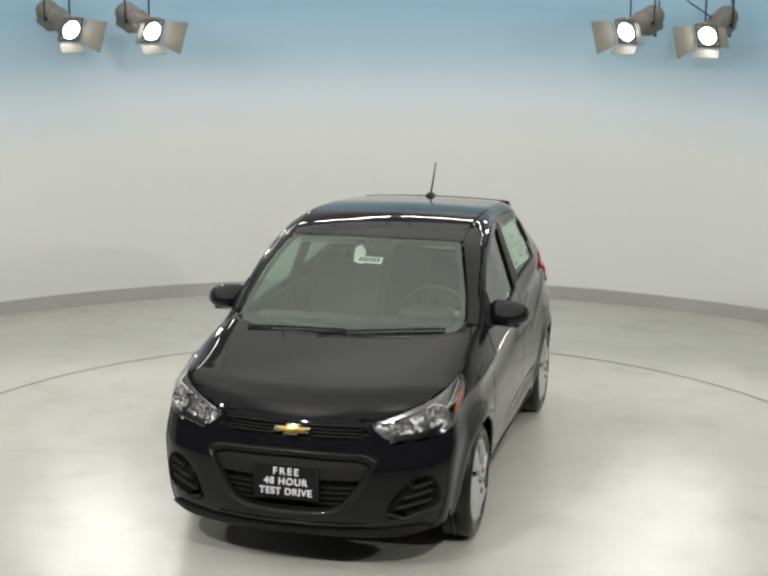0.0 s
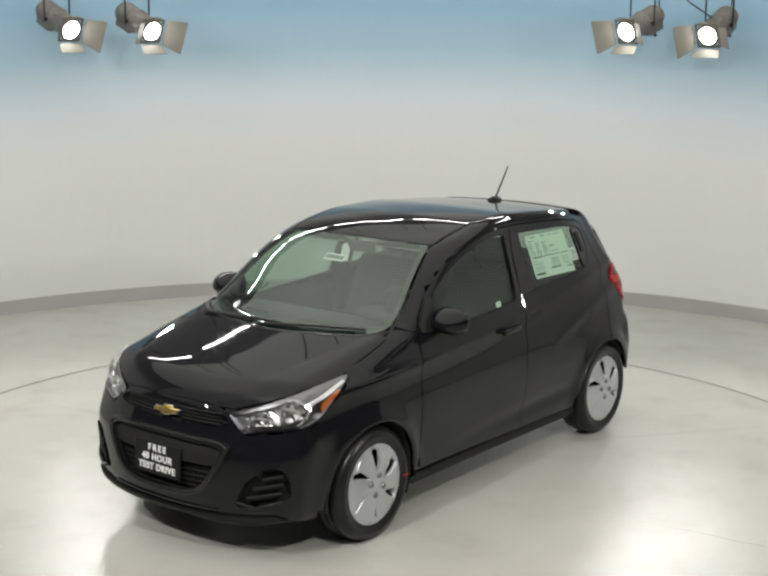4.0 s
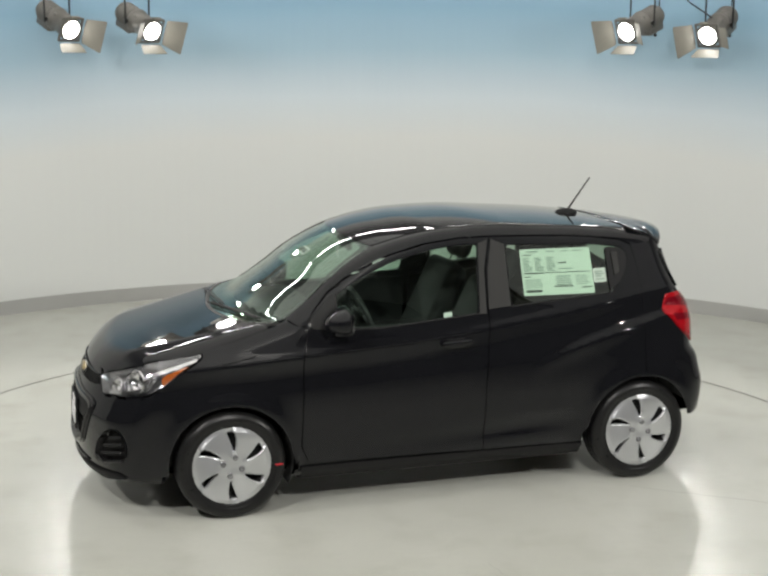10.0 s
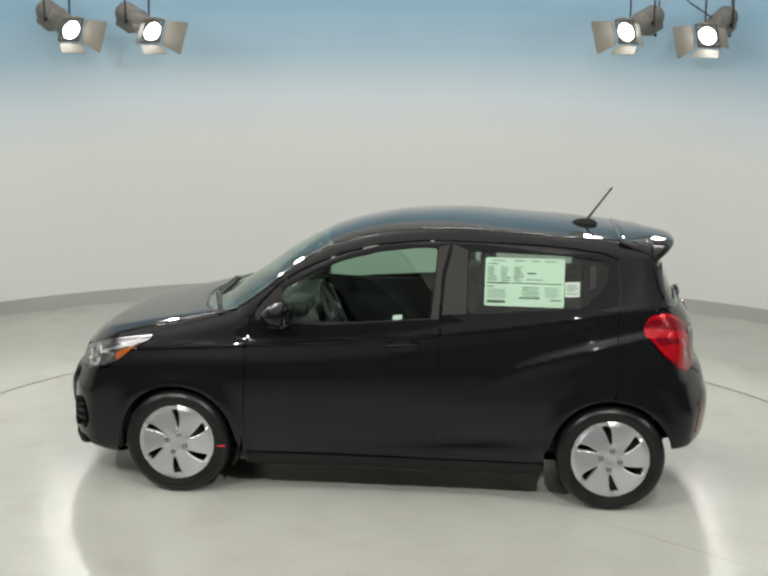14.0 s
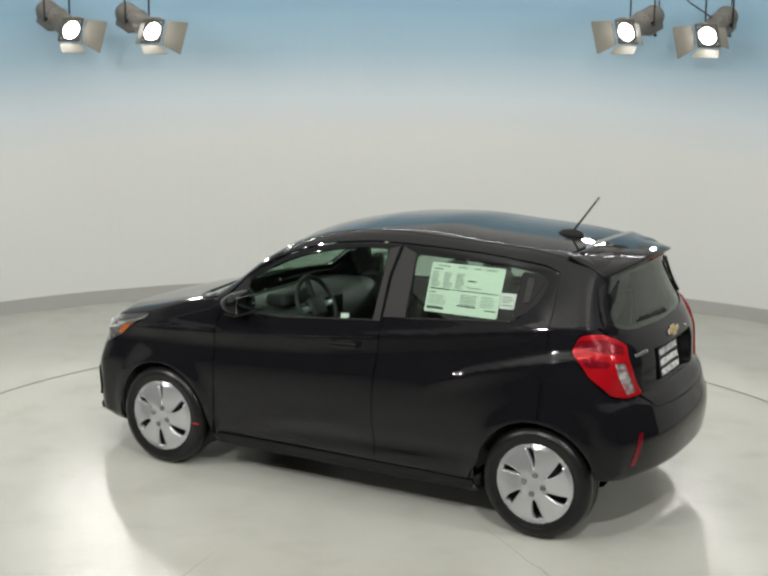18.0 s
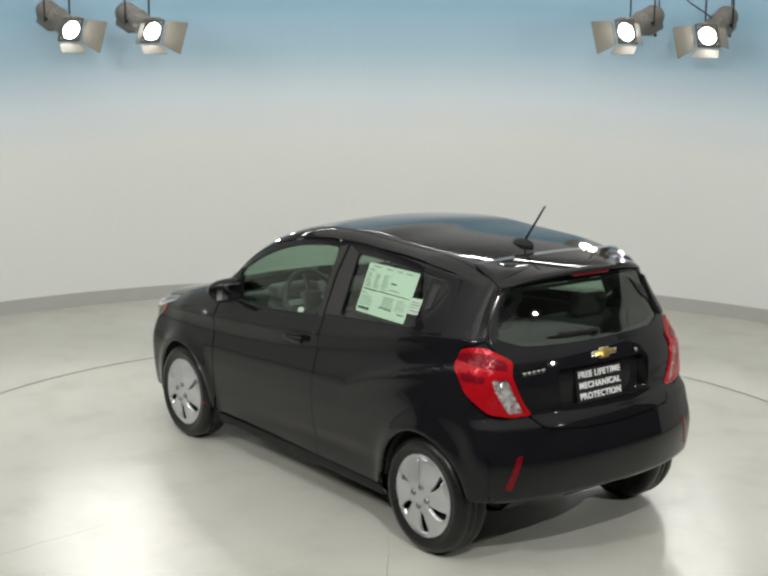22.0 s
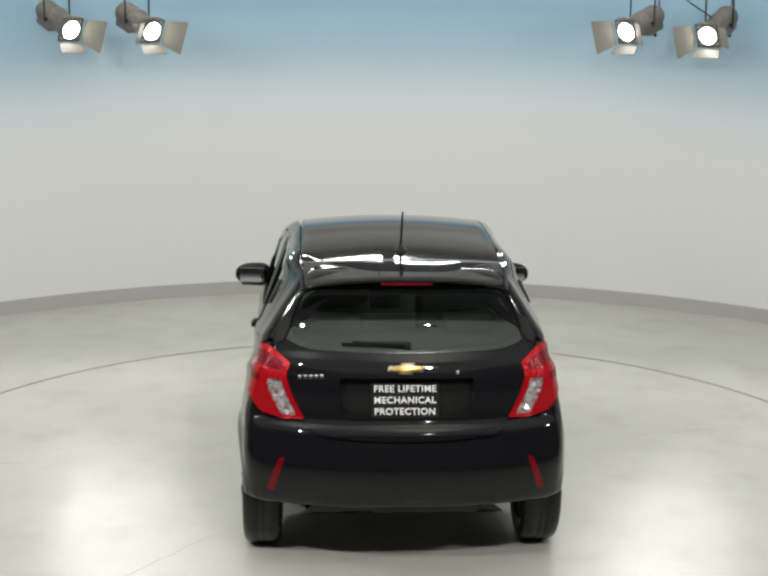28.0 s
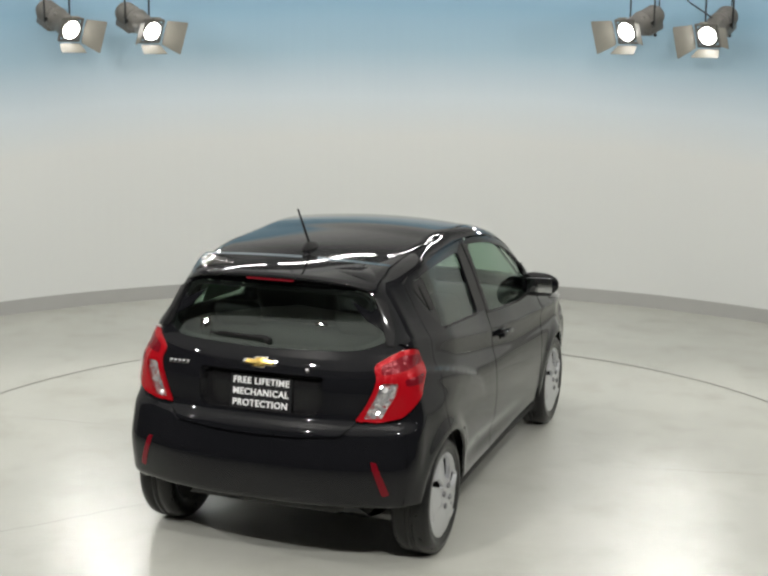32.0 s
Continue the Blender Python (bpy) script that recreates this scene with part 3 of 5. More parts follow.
def build_body(car):
    # hidden inner shell, a little under the outer sheets
    def tunnel(poly, grow):
        return shrink(dense(poly, 0.03), -grow)
    nu, nv = 150, 96
    us = np.linspace(-1.0, 1.0, nu)
    vs = np.linspace(0, 2 * np.pi, nv, endpoint=False)
    verts = []
    for u in us:
        if abs(u) < 0.7:
            cx, lean = u / 0.7 * 1.05, 0.0
        else:
            cx, lean = np.sign(u) * 1.05, np.sign(u) * (abs(u) - 0.7) / 0.3 * np.pi / 2
        for v in vs:
            verts.append((cx, lean, v))
    q = np.array(verts)
    dirs = np.stack([np.sin(q[:, 1]), np.cos(q[:, 1]) * np.cos(q[:, 2]), np.cos(q[:, 1]) * np.sin(q[:, 2])], -1)
    start = np.stack([q[:, 0], 0 * q[:, 0], 0 * q[:, 0] + 0.72], -1)
    lo, hi = np.zeros(len(q)), np.full(len(q), 1.6)
    for _ in range(40):
        mid = 0.5 * (lo + hi)
        ins = solid(start + dirs * mid[:, None]) < -0.014
        lo, hi = np.where(ins, mid, lo), np.where(ins, hi, mid)
    p = start + dirs * lo[:, None]
    n = normal_at(p)
    faces = []
    for i in range(nu - 1):
        for j in range(nv):
            a, b = i * nv + j, i * nv + (j + 1) % nv
            faces.append((a, b, b + nv, a + nv))
    f = np.array(faces)
    c = p[f].mean(1)
    cut = np.zeros(len(f), bool)
    flank = np.abs(n[f].mean(1)[:, 1]) > 0.5
    for poly in (WIN_FRONT, WIN_REAR):
        cut |= flank & inside(tunnel(poly, 0.02), c[:, [0, 2]])
    for cx in WHEELS:
        cut |= (np.hypot(c[:, 0] - cx, c[:, 2] - HUB_Z) < ARCH_R + 0.035) & (np.abs(c[:, 1]) > 0.45)
    cut |= (c[:, 2] > 1.02) & (c[:, 0] > 0.2) & inside(tunnel(SCREEN, 0.03), c[:, :2])
    cut |= (c[:, 0] < -1.3) & inside(tunnel(BACKLIGHT, 0.015), c[:, 1:])
    cut |= (c[:, 0] < -1.3) & inside(tunnel(RECESS, 0.01), c[:, 1:])
    for o in FRONT_HOLES:
        cut |= (c[:, 0] > 1.5) & inside(tunnel(o, 0.012), c[:, 1:])
    cut |= (np.abs(c[:, 1]) > 0.3) & (c[:, 0] > 1.2) & inside(tunnel(HEADLAMP, 0.006), flat("lamp_f", np.abs(c)))
    f = f[~cut]
    shell = mesh_of("inner_shell", p, [tuple(t) for t in f], PAINT)
    shell.normals_split_custom_set_from_vertices([tuple(a) for a in n])
    part("inner_shell", shell, PAINT, car)

    def meet(vw, edge):
        return [(float(q[0]), float(q[2])) for q in lay(vw, np.array(edge))[0]]
    # outer sheets
    roof_e = [(x, 0.50 - 0.03 * max(0, -x - 0.6)) for x in np.linspace(0.31, -1.40, 26)]
    roof = [(0.425 - 0.30 * y * y, y) for y in np.linspace(-0.49, 0.49, 21)] + roof_e + [(x, -y) for x, y in roof_e[::-1]]
    roof = dense(roof, 0.03)
    panel("roof", car, PAINT, "top", roof, label="gloss black roof")
    hood = dense(HOOD, 0.02)
    panel("bonnet", car, PAINT, "top", hood, label="gloss black bonnet", step=0.02)
    screen = dense(SCREEN, 0.02, round_=0.05)
    g = panel("windscreen", car, SCREEN_GLASS, "top", screen, step=0.025, out=-0.004, rim=0.004, label="green-tinted windscreen")
    g.visible_shadow = False
    # flanks
    rail = [(x, side_z(x, 0.505 - 0.03 * max(0, -x - 0.6))) for x in np.linspace(-1.44, 0.32, 24)]
    pill = [(x, side_z(x, SCREEN_Y(x) + 0.006)) for x in np.linspace(0.37, 0.86, 13)]
    fender_top = [(x, side_z(x, HOOD_Y(x) + 0.003)) for x in np.linspace(0.96, 1.31, 10)]
    frame_o = rail + pill + [(0.80, 1.0), (0.765, 1.003), (0.73, 1.07), (0.64, 1.170), (0.54, 1.240), (0.435, 1.291), (0.285, 1.351), (0.08, 1.401), (-0.13, 1.422), (-0.315, 1.422), (-0.75, 1.411), (-0.92, 1.401), (-1.12, 1.374), (-1.198, 1.341), (-1.2095, 1.19), (-1.2045, 0.98), (-1.2015, 0.80)] + arc(-1.185, 0.292, ARCH_R, 92.6, 168, 20) + meet("rear", EDGE_R)[::-1] + [(-1.446, 0.856), (-1.378, 0.925), (-1.33, 0.968), (-1.36, 1.062), (-1.41, 1.075), (-1.45, 1.10), (-1.46, 1.2), (-1.45, 1.30)]
    both("side_frame", car, PAINT, "side", dense(frame_o, 0.02), label="gloss black roof rail and rear wing", step=0.02)
    fender = fender_top + [(1.315, 0.884), (1.315, 0.864), (1.44, 0.784), (1.512, 0.733), (1.575, 0.694)] + meet("front", EDGE_F) + arc(1.18, 0.292, ARCH_R, -8, 170, 26) + [(0.83, 0.262), (0.808, 0.36), (0.796, 0.83), (0.772, 0.995), (0.87, 1.02)]
    both("front_wing", car, PAINT, "side", dense(fender, 0.02), label="gloss black front wing", step=0.02)
    both("front_door", car, PAINT, "side", dense(DOOR_F, 0.02), holes=[dense(WIN_FRONT, 0.02, round_=0.03)], label="gloss black front door", step=0.02)
    both("rear_door", car, PAINT, "side", dense(DOOR_R, 0.02), holes=[dense(WIN_REAR, 0.02, round_=0.03)], label="gloss black rear door", step=0.02)
    sill = [(0.80, 0.237), (-0.835, 0.237), (-0.82, 0.175), (0.80, 0.175)]
    both("sill", car, TRIM, "side", dense(sill, 0.03), label="black sill below the doors", step=0.025)
    for side in (False, True):
        for poly, nm, gm in ((WIN_FRONT, "front_side_window", GLASS), (WIN_REAR, "rear_side_window", GLASS_DARK)):
            o = panel(nm, car, gm, "side", dense(poly, 0.02, round_=0.03), step=0.03, out=-0.012, gap=-0.008, rim=0.003, mirror=side)
            o.visible_shadow = False
    # nose and tail
    panel("front_bumper", car, PAINT, "front", dense(NOSE, 0.02), holes=[dense(o, 0.015, round_=0.03) for o in FRONT_HOLES], label="gloss black front bumper", step=0.02, out=-0.003)
    panel("tailgate", car, PAINT, "rear", dense(TAILGATE, 0.02), holes=[dense(BACKLIGHT, 0.015, round_=0.05), dense(RECESS, 0.02, round_=0.02)], label="gloss black tailgate", step=0.02)
    g = panel("rear_window", car, SCREEN_GLASS, "rear", dense(BACKLIGHT, 0.02, round_=0.05), step=0.025, out=-0.008, gap=-0.008, rim=0.003, label="dark tinted rear window")
    g.visible_shadow = False
    panel("rear_bumper", car, PAINT, "rear", dense(TAIL_BUMPER, 0.02), label="gloss black rear bumper", step=0.02)


def mirrored(half):
    """Closes a half outline (y >= 0, from the middle round to the middle) over the centre line."""
    return list(half) + [(a, -b) for a, b in half[::-1] if abs(b) > 1e-6]


def mirrored_y(half):
    return list(half) + [(-a, b) for a, b in half[::-1] if abs(a) > 1e-6]


SCREEN_Y = curve([0.3, 0.345, 0.55, 0.75, 0.87], [0.475, 0.485, 0.545, 0.605, 0.625])
HOOD_Y = curve([0.75, 0.96, 1.16, 1.36, 1.5, 1.63, 1.75], [0.675, 0.672, 0.683, 0.672, 0.645, 0.59, 0.44])
SCREEN = mirrored([(0.415, 0.0), (0.40, 0.25), (0.345, 0.485), (0.55, 0.545), (0.75, 0.602), (0.87, 0.622), (0.96, 0.60), (1.03, 0.52), (1.09, 0.36), (1.13, 0.15), (1.14, 0.0)])
HOOD = mirrored([(1.165, 0.0), (1.155, 0.15), (1.115, 0.36), (1.05, 0.53), (0.97, 0.64), (0.96, 0.670), (1.16, 0.681), (1.32, 0.686), (1.36, 0.688), (1.50, 0.663), (1.63, 0.605), (1.715, 0.503), (1.78, 0.388), (1.80, 0.30), (1.815, 0.15), (1.82, 0.0)])
# where bumpers and wings meet, seen from the front and the rear
EDGE_F = [(0.712, 0.66), (0.714, 0.58), (0.714, 0.50), (0.711, 0.40), (0.702, 0.34), (0.685, 0.29), (0.655, 0.23)]
EDGE_R = [(0.677, 0.768), (0.700, 0.70), (0.714, 0.62), (0.716, 0.52), (0.710, 0.42), (0.690, 0.355)]
NOSE = mirrored_y([(0.0, 0.762), (0.30, 0.752), (0.362, 0.724), (0.462, 0.637), (0.58, 0.650), (0.67, 0.660), (0.708, 0.677), *[(a + 0.0035, b) for a, b in EDGE_F], (0.60, 0.205), (0.5, 0.19), (0.0, 0.185)])
UPPER_GRILLE = mirrored_y([(0.0, 0.725), (0.30, 0.720), (0.345, 0.709), (0.388, 0.682), (0.33, 0.665), (0.0, 0.653)])
LOWER_GRILLE = mirrored_y([(0.0, 0.602), (0.36, 0.595), (0.41, 0.573), (0.405, 0.545), (0.352, 0.45), (0.29, 0.352), (0.2, 0.314), (0.0, 0.305)])
FOG_L = [(0.45, 0.30), (0.50, 0.288), (0.62, 0.318), (0.686, 0.35), (0.686, 0.43), (0.655, 0.495), (0.575, 0.485), (0.49, 0.40)]
FOG_R = [(-a, b) for a, b in FOG_L[::-1]]
FRONT_HOLES = [UPPER_GRILLE, LOWER_GRILLE, FOG_L, FOG_R]
BACKLIGHT = mirrored_y([(0.0, 1.335), (0.42, 1.330), (0.49, 1.312), (0.55, 1.215), (0.592, 1.125), (0.52, 1.082), (0.44, 1.064), (0.0, 1.056)])
TAILGATE = mirrored_y([(0.0, 1.385), (0.42, 1.375), (0.52, 1.345), (0.60, 1.2), (0.635, 1.11), (0.60, 1.06), (0.545, 1.005), (0.562, 0.95), (0.545, 0.90), (0.508, 0.815), (0.477, 0.748), (0.415, 0.688), (0.2, 0.673), (0.0, 0.668)])
RECESS = [(-0.317, 0.80), (-0.28, 0.765), (0.28, 0.765), (0.317, 0.80), (0.317, 0.952), (-0.317, 0.952)]
TAIL_BUMPER = mirrored_y([(0.0, 0.661), (0.2, 0.666), (0.420, 0.681), (0.484, 0.738), (0.60, 0.738), (0.66, 0.753), *[(a + 0.0035, b) for a, b in EDGE_R], (0.6, 0.345), (0.0, 0.36)])
LAMP_PTS = [(1.80, 0.362, 0.722), (1.80, 0.46, 0.643), (1.742, 0.58, 0.66), (1.684, 0.668, 0.669), (1.598, 0.724, 0.692), (1.514, 0.734, 0.737), (1.442, 0.733, 0.788), (1.32, 0.712, 0.866), (1.32, 0.697, 0.884), (1.485, 0.672, 0.858), (1.628, 0.612, 0.82), (1.714, 0.503, 0.776), (1.782, 0.39, 0.737)]
HEADLAMP = flat("lamp_f", LAMP_PTS)



# ---------------------------------------------------------------- parts of the car
def faceted(name, colour, rough, metal, size, tilt, coat=0.0, spec=0.5):
    """Moulded lamp optics: small flat facets, each leaning its own way."""
    m, nt, b = material(name)
    N, L = nt.nodes.new, nt.links.new
    b.inputs["Base Color"].default_value = (*colour, 1)
    b.inputs["Roughness"].default_value, b.inputs["Metallic"].default_value = rough, metal
    b.inputs["Coat Weight"].default_value, b.inputs["Coat Roughness"].default_value = coat, 0.02
    b.inputs["Specular IOR Level"].default_value = spec
    tc, cell, off, add, geo = N("ShaderNodeTexCoord"), N("ShaderNodeTexVoronoi"), N("ShaderNodeVectorMath"), N("ShaderNodeVectorMath"), N("ShaderNodeNewGeometry")
    cell.inputs["Scale"].default_value = 1.0 / size
    L(tc.outputs["Object"], cell.inputs["Vector"])
    off.operation = "MULTIPLY_ADD"
    off.inputs[1].default_value, off.inputs[2].default_value = (2 * tilt,) * 3, (-tilt,) * 3
    L(cell.outputs["Color"], off.inputs[0])
    L(off.outputs[0], add.inputs[0])
    L(geo.outputs["Normal"], add.inputs[1])
    unit = N("ShaderNodeVectorMath")
    unit.operation = "NORMALIZE"
    L(add.outputs[0], unit.inputs[0])
    L(unit.outputs[0], b.inputs["Normal"])
    return m


CLEAR = glass("clear_lamp_cover", (1.0, 1.0, 1.0), keep=0.96)
RED = faceted("red_lamp_plastic", (0.34, 0.003, 0.008), 0.26, 0.15, 0.010, 0.09, coat=0.7, spec=0.15)
RED_DEEP = faceted("deep_red_plastic", (0.15, 0.002, 0.008), 0.26, 0.15, 0.008, 0.12, coat=0.4, spec=0.15)
AMBER = plain("amber_plastic", (0.40, 0.09, 0.006), 0.15, 0.0, 0.8, grain=0.2, scale=120)
BOWL = faceted("lamp_bowl_mirror", (0.88, 0.88, 0.90), 0.08, 1.0, 0.014, 0.35)
LAMP_DARK = plain("lamp_bezel", (0.16, 0.16, 0.17), 0.22, 0.7, 0.6, grain=0.4, scale=40, vary=0.05)
MIRROR_FACE = plain("mirror_face", (0.45, 0.46, 0.48), 0.02, 1.0, vary=0.01)
FACET = faceted("faceted_reflector", (0.82, 0.82, 0.84), 0.10, 0.9, 0.020, 0.40, coat=0.3)
BOLT = plain("bolt_zinc", (0.24, 0.24, 0.25), 0.35, 0.8, vary=0.05)
LAMP_WHITE = faceted("lamp_silver", (0.84, 0.84, 0.85), 0.10, 0.75, 0.017, 0.45, coat=0.5)
GLOSS_TRIM = plain("gloss_black_trim", (0.012, 0.012, 0.0125), 0.08, 0.0, 0.0, vary=0.02)
PAPER = plain("pale_green_paper", (0.66, 0.80, 0.68), 0.55, grain=0.05, scale=30, vary=0.03, vscale=12)
PAPER_W = plain("white_paper", (0.80, 0.80, 0.78), 0.55, grain=0.05, scale=30, vary=0.03, vscale=12)
INK = plain("grey_ink", (0.22, 0.30, 0.25), 0.6, vary=0.1, vscale=80)
INK_DARK = plain("dark_ink", (0.03, 0.05, 0.04), 0.6, vary=0.1, vscale=80)
PLATE = plain("black_plate", (0.010, 0.010, 0.011), 0.5, spec=0.2, grain=0.05, vary=0.05, vscale=30)

TAILLAMP = [(-1.336, 0.71, 0.969), (-1.367, 0.684, 1.058), (-1.414, 0.67, 1.069), (-1.46, 0.64, 1.068), (-1.5, 0.60, 1.045), (-1.55, 0.536, 1.005), (-1.565, 0.556, 0.948), (-1.587, 0.546, 0.89), (-1.602, 0.513, 0.815), (-1.63, 0.48, 0.753), (-1.60, 0.60, 0.75), (-1.543, 0.677, 0.772), (-1.446, 0.735, 0.862), (-1.384, 0.721, 0.931)]
TAIL_CLEAR = [(-1.567, 0.58, 0.93), (-1.530, 0.65, 0.93), (-1.547, 0.64, 0.871), (-1.588, 0.595, 0.765), (-1.615, 0.518, 0.766), (-1.588, 0.556, 0.855)]


def spot_on(vw, a, b, out=0.0):
    """A place on the skin, and the outward normal there."""
    p, _ = lay(vw, np.array([[a, b]]))
    n = normal_at(p)
    return Vector(p[0] + n[0] * out), Vector(n[0])


def rod_on(name, parent, mat, vw, pts, radius, out=0.0, label="", mirror=False, n=6):
    """A rod that follows the skin."""
    p, _ = lay(vw, np.array(pts, float))
    p = p + normal_at(p) * out
    if mirror:
        p = p * MIRROR
    return part(name, bm_tube(p, radius, n), mat, parent, label)


def line(a, b, n=10):
    return [(a[0] + (b[0] - a[0]) * i / n, a[1] + (b[1] - a[1]) * i / n) for i in range(n + 1)]


def bowl(r, depth, n=24):
    return bm_revolve([(0.004, -depth), (r * 0.45, -depth * 0.82), (r * 0.8, -depth * 0.4), (r, 0.0), (r * 1.06, 0.002), (r * 1.06, -0.01)], n, "Z")


def aim(p, d):
    return Matrix.Translation(p) @ Vector(d).to_track_quat("Z", "Y").to_matrix().to_4x4()


def lettering(name, text, size, parent, mat, m, depth=0.002, gap=1.10):
    c = bpy.data.curves.new(name, "FONT")
    c.body, c.size, c.extrude, c.align_x, c.align_y, c.space_line = text, size, depth, "CENTER", "CENTER", 0.92
    c.offset, c.space_character = size * 0.022, gap
    ob = new(name, c)
    me = bpy.data.meshes.new_from_object(ob)
    bpy.data.objects.remove(ob)
    me.materials.clear()
    me.materials.append(mat)
    return part(name, me, mat, parent, m=m)


def build_front(car):
    for s in (False, True):
        tray = panel("headlamp", car, LAMP_DARK, "lamp_f", dense(HEADLAMP, 0.012, round_=0.02), step=0.02, out=-0.05, gap=0.001, rim=-0.047, label="clear headlamp with chrome reflectors", mirror=s)
        k = MIRROR if s else np.ones(3)
        field = flat("lamp_f", [(1.775, 0.425, 0.716), (1.785, 0.468, 0.660), (1.735, 0.575, 0.675), (1.678, 0.655, 0.685), (1.603, 0.712, 0.706), (1.560, 0.712, 0.775), (1.640, 0.625, 0.800), (1.725, 0.49, 0.757)])
        panel("reflector_field", tray, FACET, "lamp_f", dense(field, 0.012, round_=0.012), step=0.02, out=-0.044, gap=0, rim=0.004, mirror=s, label="bright faceted reflector")
        for q, r, dep in (((1.640, 0.645, 0.742), 0.054, 0.040), ((1.734, 0.520, 0.703), 0.040, 0.034)):
            d = Vector(np.array((0.86, 0.42, 0.12)) * k)
            part("reflector", bowl(r, dep), BOWL, tray, "chrome lamp reflector", m=aim(np.array(q) * k, d))
            bl = bmesh.new()
            bmesh.ops.create_uvsphere(bl, u_segments=12, v_segments=8, radius=r * 0.2)
            part("bulb", bl, CHROME, tray, m=aim((np.array(q) - np.array((0.86, 0.42, 0.12)) * dep * 0.45) * k, d))
        part("projector_ring", bm_revolve([(0.056, 0.004), (0.060, 0.010), (0.064, 0.004), (0.060, -0.004)], 28, "Z", closed=True), CHROME, tray, "chrome ring round the main beam", m=aim(np.array((1.640, 0.645, 0.742)) * k, Vector(np.array((0.86, 0.42, 0.12)) * k)))
        fin = flat("lamp_f", [(1.78, 0.47, 0.655), (1.70, 0.61, 0.668), (1.61, 0.70, 0.70), (1.60, 0.70, 0.725), (1.69, 0.61, 0.69), (1.77, 0.47, 0.675)])
        panel("light_guide", tray, CHROME, "lamp_f", dense(fin, 0.015), step=0.02, out=-0.022, gap=0, rim=0.01, mirror=s, label="chrome strip in the lamp")
        fin2 = flat("lamp_f", [(1.62, 0.685, 0.755), (1.50, 0.715, 0.80), (1.36, 0.725, 0.862), (1.36, 0.715, 0.872), (1.50, 0.70, 0.82), (1.615, 0.67, 0.775)])
        panel("light_guide", tray, CHROME, "lamp_f", dense(fin2, 0.015), step=0.02, out=-0.012, gap=0, rim=0.01, mirror=s, label="chrome strip in the lamp")
        am = flat("lamp_f", [(1.525, 0.730, 0.732), (1.51, 0.733, 0.742), (1.44, 0.732, 0.792), (1.385, 0.722, 0.828), (1.40, 0.72, 0.832), (1.49, 0.725, 0.790), (1.522, 0.722, 0.768)])
        panel("side_marker", tray, AMBER, "lamp_f", dense(am, 0.015, round_=0.01), step=0.02, out=-0.010, gap=0, rim=0.01, mirror=s, label="amber side marker")
        top = flat("lamp_f", [(1.325, 0.699, 0.880), (1.485, 0.674, 0.855), (1.628, 0.614, 0.817), (1.712, 0.508, 0.773), (1.775, 0.41, 0.735), (1.772, 0.43, 0.731), (1.705, 0.53, 0.764), (1.615, 0.635, 0.806), (1.482, 0.688, 0.843), (1.35, 0.708, 0.868)])
        panel("lamp_brow", tray, LAMP_DARK, "lamp_f", dense(top, 0.012, round_=0.01), step=0.02, out=-0.012, gap=0, rim=0.03, mirror=s, label="grey upper bezel in the lamp")
        g = panel("lamp_cover", tray, CLEAR, "lamp_f", dense(HEADLAMP, 0.012, round_=0.02), step=0.02, out=0.001, gap=0.003, rim=0.004, mirror=s, label="clear lamp cover")
        g.visible_shadow = False
        # fog lamp pockets with slats
        pod = panel("bumper_vent", car, TRIM, "front", dense(FOG_L, 0.015, round_=0.03), step=0.025, out=-0.045, gap=0, rim=-0.05, mirror=s, label="black slatted bumper vent")
        for a, b in (((0.50, 0.335), (0.655, 0.37)), ((0.535, 0.385), (0.66, 0.415)), ((0.58, 0.435), (0.66, 0.455))):
            rod_on("slat", pod, TRIM, "front", line(a, b), 0.009, -0.012, mirror=s)
        rod_on("vent_lip", pod, GLOSS_TRIM, "front", line((0.46, 0.318), (0.53, 0.293), 4) + line((0.54, 0.293), (0.66, 0.330), 8), 0.010, 0.0, mirror=s)
    up = panel("upper_grille", car, TRIM, "front", dense(UPPER_GRILLE, 0.015, round_=0.03), step=0.025, out=-0.035, gap=0, rim=-0.037, label="slim black upper grille")
    for i in range(4):
        z = 0.657 + i * 0.0155
        rod_on("slat", up, TRIM, "front", line((-0.345 + 0.01 * (3 - i), z), (0.345 - 0.01 * (3 - i), z), 24), 0.0055, -0.022)
    rod_on("grille_edge", up, GLOSS_TRIM, "front", line((-0.34, 0.718), (0.34, 0.718), 24), 0.004, 0.0)
    lo = panel("lower_grille", car, TRIM, "front", dense(LOWER_GRILLE, 0.015, round_=0.03), step=0.03, out=-0.05, gap=0, rim=-0.052, label="wide black lower grille")
    for i in range(8):
        z = 0.32 + i * 0.027
        w = 0.30 + 0.085 * min(1.0, i / 5)
        rod_on("grille_bar", lo, TRIM, "front", line((-w, z), (w, z), 20), 0.004, -0.040)
    for y in (-0.2, -0.1, 0.0, 0.1, 0.2):
        rod_on("grille_bar", lo, TRIM, "front", line((y, 0.31), (y, 0.53), 8), 0.003, -0.042)
    ring = [(a * 1.03, 0.44 + (b - 0.44) * 1.06) for a, b in LOWER_GRILLE]
    inner = [(a * 0.93, 0.44 + (b - 0.44) * 0.86) for a, b in LOWER_GRILLE]
